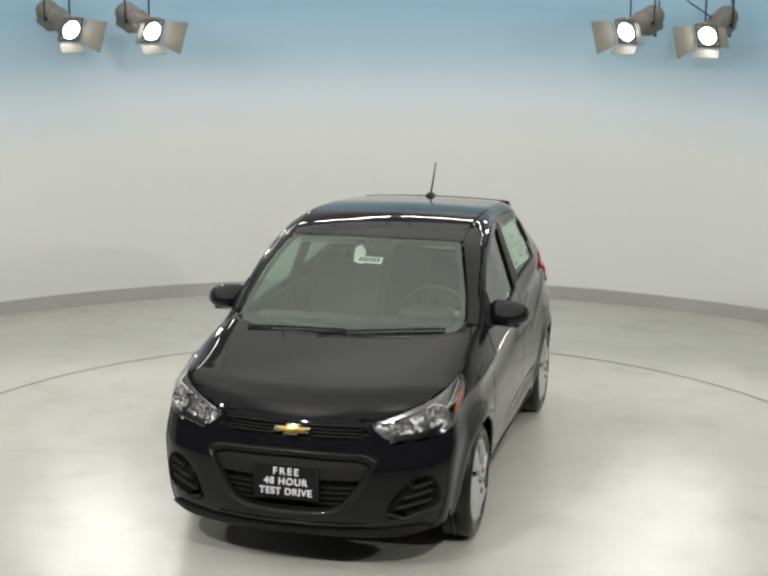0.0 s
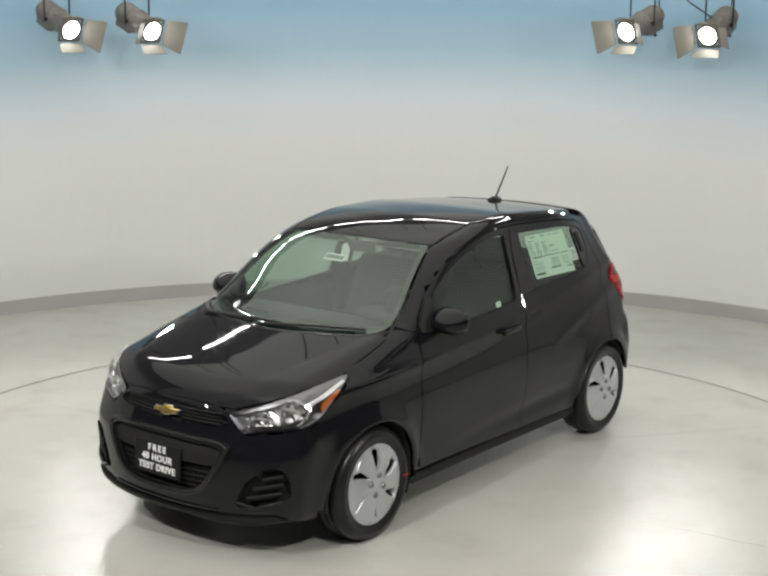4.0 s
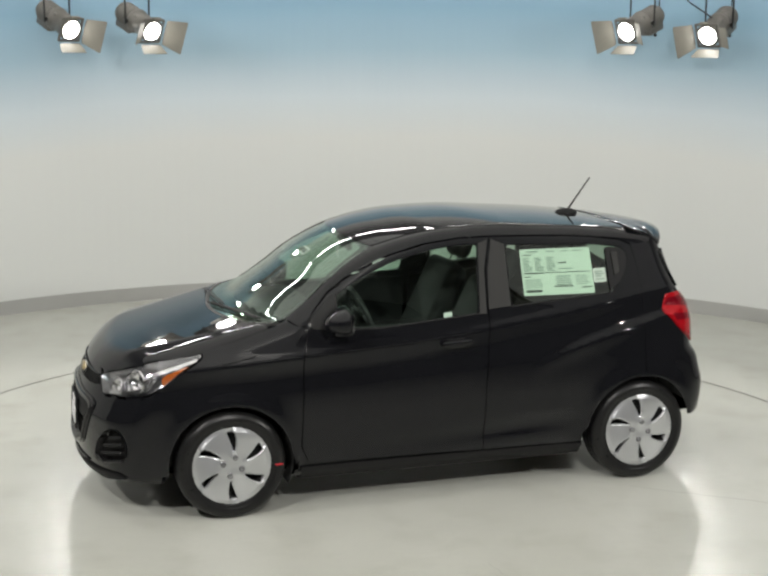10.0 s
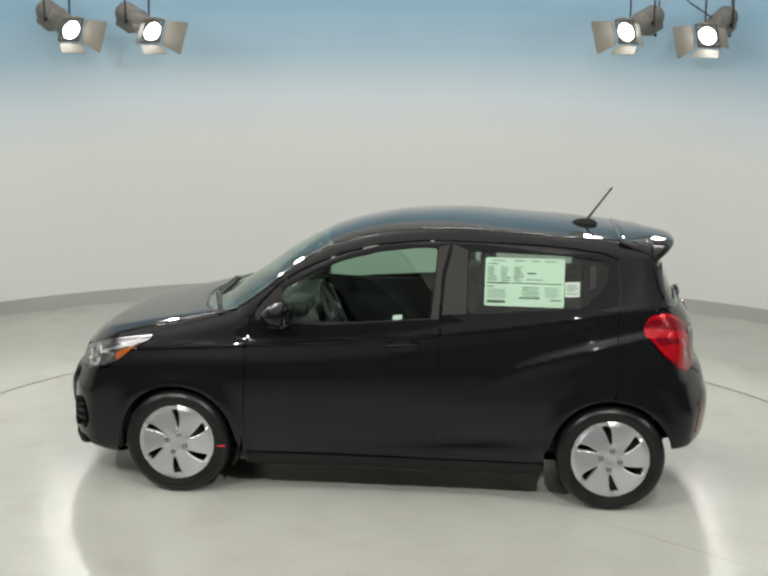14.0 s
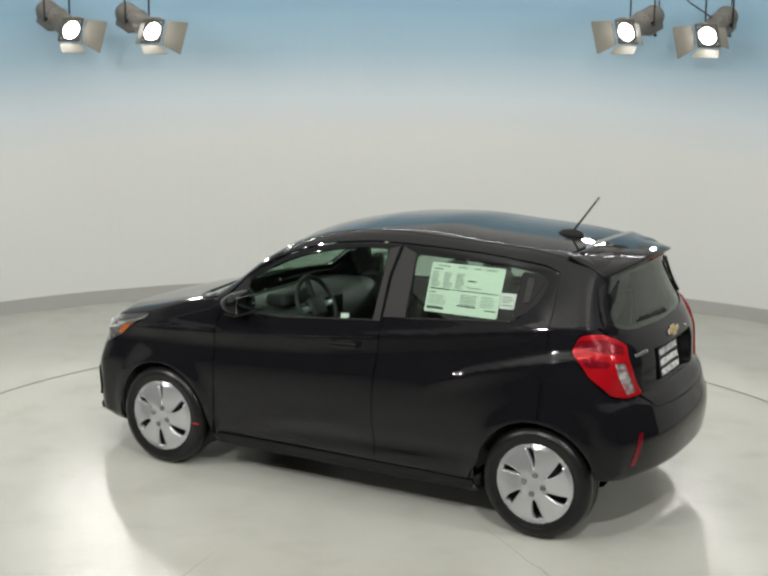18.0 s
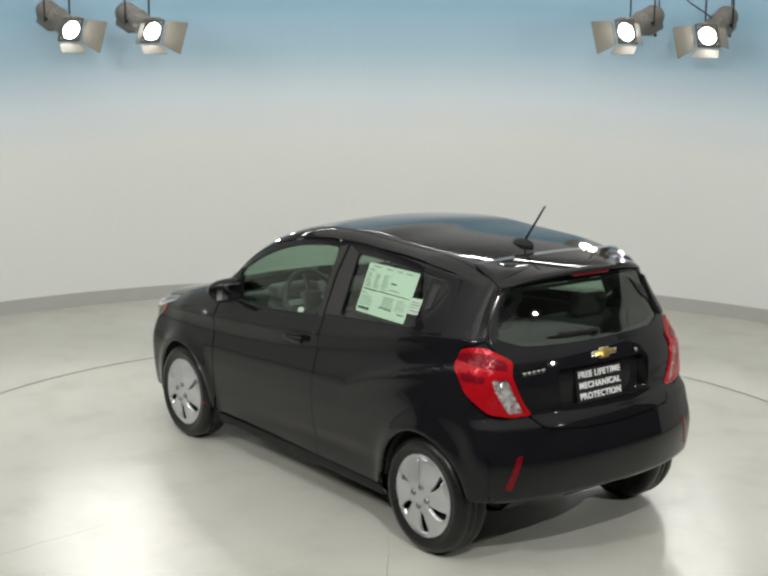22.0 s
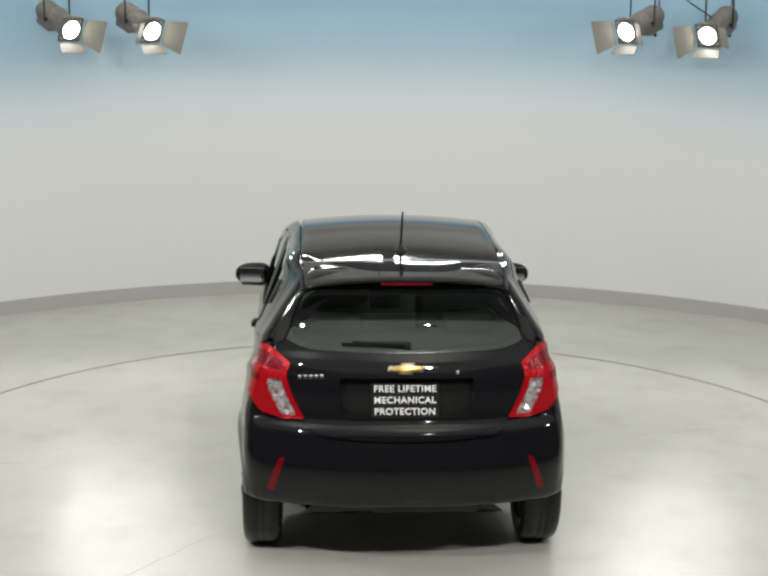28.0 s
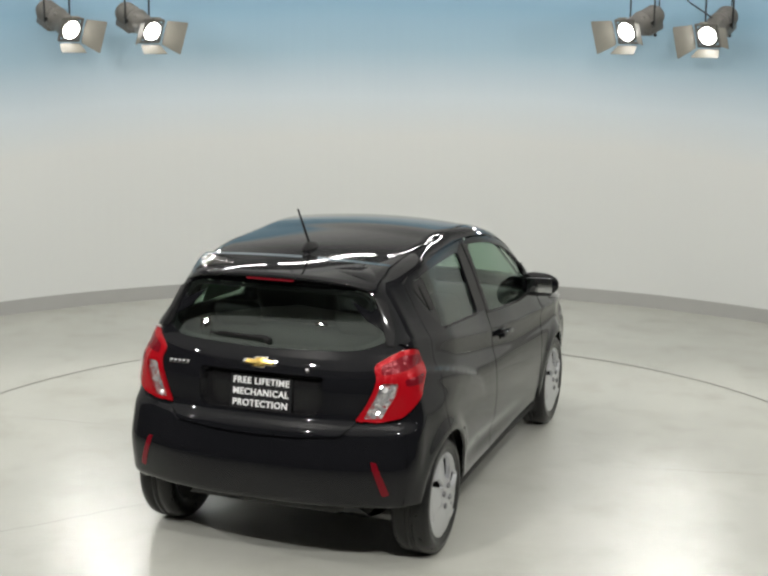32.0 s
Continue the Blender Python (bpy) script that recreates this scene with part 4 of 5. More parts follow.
    panel("grille_frame", lo, GLOSS_TRIM, "front", dense(ring, 0.015, round_=0.04), holes=[dense(inner, 0.015, round_=0.05)], step=0.02, out=0.008, gap=0, rim=0.03, label="black grille surround")
    loop = dense([(a * 0.985, 0.44 + (b - 0.44) * 0.97) for a, b in LOWER_GRILLE], 0.02, round_=0.05)
    rod_on("grille_lip", lo, GLOSS_TRIM, "front", [tuple(q) for q in loop] + [tuple(loop[0])], 0.009, 0.008, "rounded gloss black grille edge")
    beam = [(-0.355, 0.475), (-0.395, 0.575), (-0.35, 0.59), (0.35, 0.59), (0.395, 0.575), (0.355, 0.475)]
    panel("crash_bar_cover", lo, TRIM, "front", dense(beam, 0.02), step=0.025, out=-0.014, gap=0, rim=0.02)
    lip = mirrored_y([(0.0, 0.235), (0.4, 0.24), (0.62, 0.255), (0.66, 0.235), (0.5, 0.205), (0.0, 0.19)])
    panel("front_lip", car, TRIM, "front", dense(lip, 0.02), step=0.025, out=0.012, gap=0, rim=0.03, label="matt black bumper lip")
    rod_on("lip_strip", car, GLOSS_TRIM, "front", line((-0.36, 0.262), (0.36, 0.262), 20), 0.006, 0.002)
    # plate with a printed slogan
    p, n = spot_on("front", 0.0, 0.447, 0.016)
    pl = part("number_plate", bm_box(0.322, 0.168, 0.008, (0, 0, 0), 0.003, 1), PLATE, car, "black plate with white slogan FREE 48 HOUR TEST DRIVE", smooth=False, m=Matrix.Translation((1.917, -0.009, 0.455)) @ pose(0, 0, 0, 87, 0, 90))
    for txt, y, gap in (("FREE", 0.048, 1.45), ("48 HOUR", 0.0, 1.16), ("TEST DRIVE", -0.048, 1.10)):
        lettering("lettering", txt, 0.046, pl, WHITE, pose(0, y, 0.0065), gap=gap)
    rim_o = [(-0.155, -0.078), (0.155, -0.078), (0.155, 0.078), (-0.155, 0.078)]
    for a, b in zip(rim_o, rim_o[1:] + rim_o[:1]):
        part("plate_rim", bm_tube([(a[0], a[1], 0.005), (b[0], b[1], 0.005)], 0.003, 6), TRIM, pl)
    badge(car, spot_on("front", 0.0, 0.690, -0.004), 90)


def badge(car, at, turn):
    """A plain gold bar with a taller middle block, on a bright rim."""
    p, n = at
    x = Vector((0, 1, 0)) if turn > 0 else Vector((0, -1, 0))
    y = n.cross(x).normalized()
    m = Matrix((x, y, n)).transposed().to_4x4()
    m.translation = p
    def cross(k):
        return [(-0.095 * k, -0.014 * k), (-0.036 * k, -0.014 * k), (-0.042 * k, -0.027 * k), (0.026 * k, -0.027 * k), (0.032 * k, -0.014 * k), (0.082 * k, -0.014 * k), (0.095 * k, 0.014 * k), (0.036 * k, 0.014 * k), (0.042 * k, 0.027 * k), (-0.026 * k, 0.027 * k), (-0.032 * k, 0.014 * k), (-0.082 * k, 0.014 * k)]
    rim = part("badge", bm_slab(cross(0.98), 0.010, 0.002), CHROME, car, "small chrome-edged gold badge", m=m)
    part("badge_face", bm_slab(cross(0.82), 0.013, 0.003), GOLD, rim, "gold badge face")


def build_rear(car):
    for s in (False, True):
        out = dense(flat("lamp_r", TAILLAMP), 0.014, round_=0.02)
        hole = dense(flat("lamp_r", TAIL_CLEAR), 0.014, round_=0.01)
        t = panel("tail_lamp", car, RED, "lamp_r", out, holes=[hole], step=0.018, out=0.010, gap=0, rim=0.03, label="red tail lamp with clear lower section", mirror=s)
        c = panel("reversing_lamp", t, LAMP_WHITE, "lamp_r", hole, step=0.018, out=-0.004, gap=-0.003, rim=-0.008, label="clear reversing lamp", mirror=s)
        k = MIRROR if s else np.ones(3)
        for z in (0.895, 0.835):
            x = -1.615 + (z - 0.77) * 0.30
            rib = flat("lamp_r", [(x, 0.545 + (z - 0.77) * 0.32, z + 0.006), (x + 0.03, 0.64 + (z - 0.9) * 0.2, z + 0.006), (x + 0.03, 0.64 + (z - 0.9) * 0.2, z - 0.006), (x, 0.545 + (z - 0.77) * 0.32, z - 0.006)])
            panel("lamp_rib", c, LAMP_WHITE, "lamp_r", dense(rib, 0.01), step=0.02, out=0.003, gap=0, rim=0.006, mirror=s)
        g = panel("lamp_cover", t, CLEAR, "lamp_r", hole, step=0.02, out=0.009, gap=-0.002, rim=0.003, mirror=s)
        g.visible_shadow = False
        for q in (((-1.37, 0.690, 1.040), (-1.46, 0.645, 1.045), (-1.53, 0.562, 1.005), (-1.545, 0.568, 0.965), (-1.46, 0.665, 0.985), (-1.36, 0.715, 1.0)), ((-1.40, 0.728, 0.955), (-1.50, 0.66, 0.945), (-1.51, 0.675, 0.915), (-1.42, 0.73, 0.915))):
            panel("lamp_chamber", t, RED_DEEP, "lamp_r", dense(flat("lamp_r", q), 0.012, round_=0.012), step=0.016, out=0.0115, gap=0, rim=0.006, mirror=s, label="darker red chamber of the lamp")
        refl = [(0.565, 0.585), (0.592, 0.580), (0.625, 0.50), (0.650, 0.425), (0.618, 0.418), (0.596, 0.49)]
        panel("rear_reflector", car, RED_DEEP, "rear", dense(refl, 0.015, round_=0.008), step=0.02, out=0.003, gap=0, rim=0.008, mirror=s, label="slanted red bumper reflector")
    panel("plate_recess", car, GLOSS_TRIM, "rear", dense(RECESS, 0.02, round_=0.02), step=0.025, out=-0.058, gap=0, rim=-0.059, label="plate recess in the tailgate")
    pl = part("number_plate", bm_box(0.32, 0.168, 0.008, (0, 0, 0), 0.003, 1), PLATE, car, "black plate with white slogan FREE LIFETIME MECHANICAL PROTECTION", smooth=False, m=Matrix.Translation((-1.613, 0.008, 0.838)) @ pose(0, 0, 0, 80, 0, -90))
    for txt, y in (("FREE LIFETIME", 0.054), ("MECHANICAL", 0.001), ("PROTECTION", -0.052)):
        lettering("lettering", txt, 0.043, pl, WHITE, pose(0, y, 0.0065))
    badge(car, spot_on("rear", 0.003, 0.992, -0.002), -90)
    p, n = spot_on("rear", 0.445, 0.952, 0.0)
    across = Vector((0, -1, 0))
    across = (across - n * across.dot(n)).normalized()
    m = Matrix((across, n.cross(across), n)).transposed().to_4x4()
    m.translation = p
    nb = part("name_badge", bm_box(0.128, 0.020, 0.003, (0, 0, 0.0), 0.001, 1), GLOSS_TRIM, car, "small chrome name badge", m=m)
    for k in range(5):
        part("badge_letter", bm_box(0.017, 0.016, 0.003, (-0.052 + 0.026 * k, 0, 0.003), 0.0008, 1), CHROME, nb)
    p, n = spot_on("rear", -0.235, 0.975, 0.0)
    part("lock_button", bm_revolve([(0.002, 0.004), (0.008, 0.004), (0.010, 0.0), (0.010, -0.006)], 14, "Z"), CHROME, car, m=aim(p, n))
    # roof spoiler over the rear window
    ys = np.linspace(-0.495, 0.495, 33)
    secs = []
    for y in ys:
        k = abs(y) / 0.495
        tx = -1.535 + 0.13 * k ** 3.0
        xs = np.linspace(-1.21, tx, 9)
        zs = height(xs, np.full(9, y)) + 0.003
        zs = zs - 0.075 * k ** 3.0 * ((xs + 1.21) / (tx + 1.21)) ** 2
        tz = zs[-1]
        secs.append([(a, y, b) for a, b in zip(xs, zs)] + [(tx - 0.003, y, tz - 0.008), (tx + 0.006, y, tz - 0.018 * (1 - 0.6 * k ** 4)), (tx + 0.075, y, tz - 0.028 * (1 - 0.8 * k ** 4)), (-1.23, y, zs[0] - 0.03 * (1 - 0.6 * k ** 4))])
    bm = bmesh.new()
    rows = [[bm.verts.new(v) for v in s] for s in secs]
    for a, b in zip(rows, rows[1:]):
        for i in range(len(a)):
            j = (i + 1) % len(a)
            bm.faces.new((a[i], a[j], b[j], b[i]))
    bm.faces.new(rows[0])
    bm.faces.new(rows[-1][::-1])
    bmesh.ops.recalc_face_normals(bm, faces=bm.faces)
    sp = part("roof_spoiler", bm, PAINT, car, "gloss black roof spoiler")
    part("brake_lamp", bm_box(0.03, 0.24, 0.010, (-1.512, 0, 1.371), 0.003), RED_DEEP, sp, "red high-level brake lamp")
    for s in (False, True):
        fin = [(0.49, 1.30), (0.535, 1.275), (0.60, 1.13), (0.605, 1.085), (0.575, 1.09), (0.545, 1.16)]
        panel("window_fin", car, GLOSS_TRIM, "rear", dense(fin, 0.015, round_=0.01), step=0.02, out=0.012, gap=0, rim=0.02, mirror=s, label="gloss black fin beside the rear window")
    # rear wiper
    w = rod_on("rear_wiper", car, TRIM, "rear", line((0.0, 1.092), (0.25, 1.098), 12), [0.012] * 3 + [0.009] * 4 + [0.007] * 6, 0.014, "black rear wiper")
    rod_on("wiper_blade", w, TRIM, "rear", line((0.04, 1.086), (0.30, 1.094), 10), 0.005, 0.006)
    part("wiper_hub", bm_revolve([(0.002, 0.022), (0.014, 0.020), (0.018, 0.0)], 18, "Z"), TRIM, w, m=aim(*spot_on("rear", -0.005, 1.088, 0.0)))
    # aerial on the roof
    p, n = spot_on("top", -1.04, 0.0, 0.0)
    ab = bmesh.new()
    bmesh.ops.create_uvsphere(ab, u_segments=20, v_segments=12, radius=1.0)
    bmesh.ops.scale(ab, vec=(0.075, 0.032, 0.030), verts=ab.verts)
    a = part("aerial", ab, TRIM, car, "black roof aerial", m=Matrix.Translation(p))
    part("aerial_mast", bm_tube([(-0.012, 0, 0.02), (-0.152, 0, 0.212)], [0.0065, 0.0045], 8), TRIM, a)


def hubcap(parent, label):
    """A silver wheel cover with six twisted slots and four bolt heads."""
    R = 0.215
    outer = np.array([(R * math.cos(a), R * math.sin(a)) for a in np.linspace(0, 2 * np.pi, 72, endpoint=False)])
    holes = []
    for k in range(6):
        a0 = radians(60 * k + 95)
        q = []
        for r, w, tw in ((0.080, 0.004, 0.05), (0.112, 0.0115, 0.0), (0.150, 0.0190, -0.06), (0.184, 0.0220, -0.12)):
            q.append((r, w, tw))
        one = [(r * math.cos(a0 + tw + w / r), r * math.sin(a0 + tw + w / r)) for r, w, tw in q]
        two = [(r * math.cos(a0 + tw - w / r), r * math.sin(a0 + tw - w / r)) for r, w, tw in q]
        holes.append(dense(one + two[::-1], 0.008, round_=0.008))
    v, f = fill(outer, holes, 0.0085)
    r = np.hypot(v[:, 0], v[:, 1])
    th = np.arctan2(v[:, 1], v[:, 0])
    # each vane dips towards one edge of its slot
    ph = ((th - radians(95) + 0.55 * np.clip(r - 0.06, 0, 1)) * 6 / (2 * np.pi)) % 1.0
    step = np.clip((r - 0.055) / 0.05, 0, 1) * np.clip((0.206 - r) / 0.02, 0, 1)
    h = 0.016 * (1 - (r / R) ** 2) - 0.023 * step * (ph - 0.5) - 0.004 * np.exp(-((r - 0.199) / 0.006) ** 2) - 0.010 * np.clip((r - 0.207) / 0.008, 0, 1) ** 2
    h = h - 0.004 * np.exp(-(r / 0.03) ** 4)
    p = np.stack([v[:, 0], h, v[:, 1]], -1)
    fn = np.cross(p[f[:, 1]] - p[f[:, 0]], p[f[:, 2]] - p[f[:, 0]])
    flip = fn[:, 1] < 0
    f[flip] = f[flip][:, ::-1]
    e = np.concatenate([f[:, [0, 1]], f[:, [1, 2]], f[:, [2, 0]]])
    key = np.sort(e, 1)
    _, inv, cnt = np.unique(key[:, 0] * 1000003 + key[:, 1], return_inverse=True, return_counts=True)
    border = e[cnt[inv] == 1]
    bv = np.unique(border)
    low = {b: len(p) + i for i, b in enumerate(bv)}
    allp = np.concatenate([p, p[bv] - np.array((0, 0.022, 0))])
    faces = [tuple(t) for t in f] + [(b, a, low[a], low[b]) for a, b in border]
    me = mesh_of("hubcap", allp, faces, SILVER)
    cap = part("hubcap", me, SILVER, parent, label, m=pose(0, 0.086, 0))
    return cap


MIRROR_AT = (0.585, 0.808, 1.037)


def build_wheel(car, x, y, side, cap_mesh=None, turn=0.0):
    m = pose(x, y, HUB_Z, 0, turn, 0) if side > 0 else pose(x, y, HUB_Z, 0, -turn, 180)
    hub = part("wheel", bm_revolve([(0.02, 0.03), (0.10, 0.035), (0.17, 0.02), (0.185, 0.06), (0.197, 0.066), (0.199, 0.06), (0.19, -0.07), (0.02, -0.07)], 40), DARK, car, "dark steel wheel with silver plastic cover", m=m)
    tyre = [(0.192, -0.070), (0.200, -0.082), (0.225, -0.091), (0.25, -0.093), (0.272, -0.088), (0.285, -0.074), (0.291, -0.055), (0.292, -0.02), (0.288, -0.018), (0.288, -0.012), (0.292, -0.010), (0.292, 0.010), (0.288, 0.012), (0.288, 0.018), (0.292, 0.02), (0.291, 0.055), (0.285, 0.074), (0.272, 0.088), (0.262, 0.0905), (0.260, 0.0925), (0.25, 0.093), (0.232, 0.0925), (0.230, 0.090), (0.225, 0.091), (0.205, 0.084), (0.200, 0.074), (0.192, 0.070)]
    part("tyre", bm_revolve(tyre, 80, closed=True), RUBBER, hub, "black rubber tyre")
    if cap_mesh is None:
        cap = hubcap(hub, "silver plastic wheel cover with six slots")
    else:
        cap = part("hubcap", cap_mesh, SILVER, hub, "silver plastic wheel cover with six slots", m=pose(0, 0.086, 0))
    for k in range(4):
        a = radians(90 * k + 17)
        part("wheel_bolt", bm_revolve([(0.002, 0.009), (0.005, 0.009), (0.006, 0.012), (0.0125, 0.012), (0.0155, 0.009), (0.0155, 0.001), (0.021, -0.002)], 12), BOLT, hub, m=pose(0.051 * math.cos(a), 0.099, 0.051 * math.sin(a)))
    return hub, cap.data


def build_wheels(car):
    data = None
    for x in WHEELS:
        for s in (1, -1):
            hub, data = build_wheel(car, x, s * 0.684, s, data, turn=0.0 if x > 0 else 8.0)
            if x > 0 and s > 0:
                part("chalk_mark", bm_box(0.046, 0.002, 0.009, (-0.250, 0.0945, -0.012), 0.001, 1), plain("red_crayon", (0.42, 0.01, 0.02), 0.6, grain=0.2, vary=0.1), hub, "red mark on the tyre wall")
            # half-round liner inside the arch
            bm = bmesh.new()
            rows = []
            for i in range(25):
                a = radians(-10 + 214 * i / 24)
                if x < 0:
                    a = radians(2 + 150 * i / 24)
                rr = ARCH_R + 0.012
                rows.append([bm.verts.new((x + rr * math.cos(a), s * yy, HUB_Z + rr * math.sin(a))) for yy in (0.50, 0.60, 0.70, 0.745)])
            for a, b in zip(rows, rows[1:]):
                for i in range(3):
                    bm.faces.new((a[i], a[i + 1], b[i + 1], b[i]))
            part("arch_liner", bm, DARK, car, "black wheel arch liner")
            inner = bm_slab([(0.335 * math.cos(radians(a)), 0.335 * math.sin(radians(a))) for a in (range(-8, 190, 9) if x > 0 else range(0, 156, 9))], 0.01)
            part("arch_wall", inner, DARK, car, m=Matrix.Translation((x, s * 0.50, HUB_Z)) @ pose(0, 0, 0, 90, 0, 0))


def build_flanks(car):
    for s in (False, True):
        k = -1.0 if s else 1.0
        sail = [(0.745, 1.025), (0.63, 1.150), (0.598, 1.158), (0.592, 0.99), (0.62, 0.978), (0.735, 0.985)]
        panel("mirror_sail", car, TRIM, "side", dense(sail, 0.015, round_=0.01), step=0.02, out=0.006, gap=0, rim=0.012, mirror=s, label="matt black mirror triangle")
        # door mirror
        bm = bmesh.new()
        bmesh.ops.create_uvsphere(bm, u_segments=28, v_segments=18, radius=1.0)
        for v in bm.verts:
            x, y, z = v.co
            sg = lambda a, e: math.copysign(abs(a) ** e, a)
            v.co = ((0.108 if x > 0 else 0.042) * sg(x, 0.85), 0.112 * sg(y, 0.72) * (1 - 0.22 * max(x, 0)), 0.071 * sg(z, 0.75) * (1 - 0.20 * y) * (1 - 0.35 * max(x, 0)) - 0.012 * max(x, 0))
        mr = part("door_mirror", bm, PAINT, car, "black door mirror", m=pose(MIRROR_AT[0], k * MIRROR_AT[1], MIRROR_AT[2], 0, 0, k * -8) @ Matrix.Diagonal((1, k, 1, 1)))
        part("mirror_base", bm_box(0.090, 0.160, 0.020, (0.008, -0.01, -0.056), 0.010), TRIM, mr, "matt black mirror underside")
        part("mirror_glass", bm_box(0.005, 0.150, 0.090, (-0.0400, 0, 0), 0.002), MIRROR_FACE, mr, "mirror glass")
        part("mirror_arm", bm_box(0.085, 0.11, 0.028, (0.03, -0.125, -0.062), 0.012), TRIM, mr)
        # front door handle and the hidden one beside the rear window
        p, n = spot_on("side", -0.06, 0.872, 0.0)
        q = Vector((p.x, p.y * k, p.z))
        h = part("door_handle", bm_box(0.175, 0.026, 0.032, (0, k * 0.026, 0), 0.010, 3), PAINT, car, "gloss black door handle", m=Matrix.Translation(q) @ pose(0, 0, 0, 0, 2.5, k * 1.5))
        for dx in (-0.072, 0.072):
            part("handle_foot", bm_box(0.026, 0.03, 0.022, (dx, k * 0.006, 0), 0.006), PAINT, h)
        part("handle_cup", bm_box(0.10, 0.008, 0.055, (0.0, k * 0.002, -0.004), 0.003), GLOSS_TRIM, h)
        pod = [(-1.012, 1.336), (-1.117, 1.330), (-1.158, 1.29), (-1.128, 1.208), (-1.072, 1.143), (-1.005, 1.106)]
        pd = panel("handle_pod", car, GLOSS_TRIM, "side", dense(pod, 0.015, round_=0.02), step=0.02, out=-0.004, gap=0, rim=0.015, mirror=s, label="black rear handle pod")
        pit = [(-1.085, 1.305), (-1.138, 1.298), (-1.085, 1.19), (-1.075, 1.20)]
        panel("handle_pit", pd, GLOSS_TRIM, "side", dense(pit, 0.012, round_=0.01), step=0.02, out=-0.001, gap=0, rim=0.004, mirror=s)
        bar = [(-1.048, 1.308), (-1.082, 1.303), (-1.078, 1.195), (-1.048, 1.185)]
        panel("handle_bar", pd, PILLAR, "side", dense(bar, 0.012, round_=0.008), step=0.02, out=0.006, gap=0, rim=0.010, mirror=s)
        # rubber seals and pillar trims
        rod_on("window_seal", car, TRIM, "side", line((0.59, 0.978), (0.35, 0.972), 6) + line((0.33, 0.974), (-0.21, 1.016), 14), 0.006, -0.002, mirror=s)
        rod_on("window_seal", car, TRIM, "side", line((-0.40, 1.044), (-1.0, 1.092), 14), 0.006, -0.002, mirror=s)
        pil = [(-0.238, 1.385), (-0.208, 1.012), (-0.252, 1.012), (-0.262, 1.246), (-0.300, 1.405)]
        panel("pillar_trim", car, PILLAR, "side", dense(pil, 0.02), step=0.025, out=0.002, gap=0.002, rim=0.006, mirror=s, label="matt black pillar trim")
        pil = [(-0.400, 1.372), (-0.399, 1.045), (-0.266, 1.035), (-0.280, 1.246), (-0.320, 1.405)]
        panel("pillar_trim", car, PILLAR, "side", dense(pil, 0.02), step=0.025, out=0.002, gap=0.002, rim=0.006, mirror=s, label="matt black pillar trim")
        for x0, x1 in ((0.775, -0.225), (1.28, 0.815)):
            xs = np.linspace(x0, x1, 24)
            rod_on("shoulder_crease", car, PAINT, "side", [(x, float(CREASE(x)) + 0.008) for x in xs], 0.0032, 0.0, "pressed shoulder line", mirror=s)
        rod_on("vent_fin", car, GLOSS_TRIM, "side", line((1.22, 0.835), (1.05, 0.865), 8), 0.004, 0.002, mirror=s)
    # paper labels inside the driver-side glass
    lab = panel("price_label", car, PAPER, "side", dense([(-0.492, 1.342), (-0.917, 1.344), (-0.914, 1.098), (-0.49, 1.096)], 0.02, round_=0.012), step=0.03, out=-0.0165, gap=0, rim=0.0015, label="pale green printed price label behind the rear door glass")
    def ink(x0, x1, z0, z1, mat):
        panel("printed_bar", lab, mat, "side", dense([(x0, z0), (x1, z0), (x1, z1), (x0, z1)], 0.03), step=0.05, out=-0.0145, gap=0, rim=0.001)
    ink(-0.51, -0.56, 1.312, 1.308, INK_DARK)
    rnd = random.Random(4)
    for c0 in (-0.505, -0.575, -0.645):
        for i in range(9):
            z = 1.296 - i * 0.0085
            ink(c0, c0 - 0.03 - 0.025 * rnd.random(), z, z - 0.0035, INK)
    for x0, x1 in ((-0.53, -0.60), (-0.65, -0.70), (-0.74, -0.78), (-0.81, -0.87)):
        ink(x0, x1, 1.330, 1.325, INK)
    ink(-0.715, -0.765, 1.268, 1.262, INK_DARK)
    ink(-0.715, -0.80, 1.235, 1.231, INK)
    ink(-0.505, -0.62, 1.216, 1.210, INK_DARK)
    ink(-0.63, -0.90, 1.216, 1.2125, INK_DARK)
    ink(-0.505, -0.54, 1.196, 1.192, INK_DARK)
    for i in range(5):
        ink(-0.505, -0.58 - 0.03 * rnd.random(), 1.18 - i * 0.010, 1.177 - i * 0.010, INK)
        ink(-0.69, -0.77 - 0.02 * rnd.random(), 1.195 - i * 0.011, 1.191 - i * 0.011, INK)
        ink(-0.81, -0.87 - 0.02 * rnd.random(), 1.195 - i * 0.011, 1.192 - i * 0.011, INK)
    ink(-0.675, -0.785, 1.143, 1.137, INK_DARK)
    ink(-0.84, -0.90, 1.135, 1.130, INK_DARK)
    ink(-0.505, -0.60, 1.125, 1.112, INK_DARK)
    panel("white_label", car, PAPER_W, "side", dense([(-0.918, 1.228), (-1.0, 1.23), (-0.998, 1.155), (-0.918, 1.152)], 0.02, round_=0.006), step=0.03, out=-0.0160, gap=0, rim=0.0015, label="small white label behind the glass")
    for z0, w in ((1.212, 0.05), (1.200, 0.058), (1.188, 0.040), (1.172, 0.060)):
        panel("printed_bar", lab, INK, "side", dense([(-0.928, z0), (-0.928 - w, z0), (-0.928 - w, z0 - 0.005), (-0.928, z0 - 0.005)], 0.03), step=0.05, out=-0.0140, gap=0, rim=0.001)
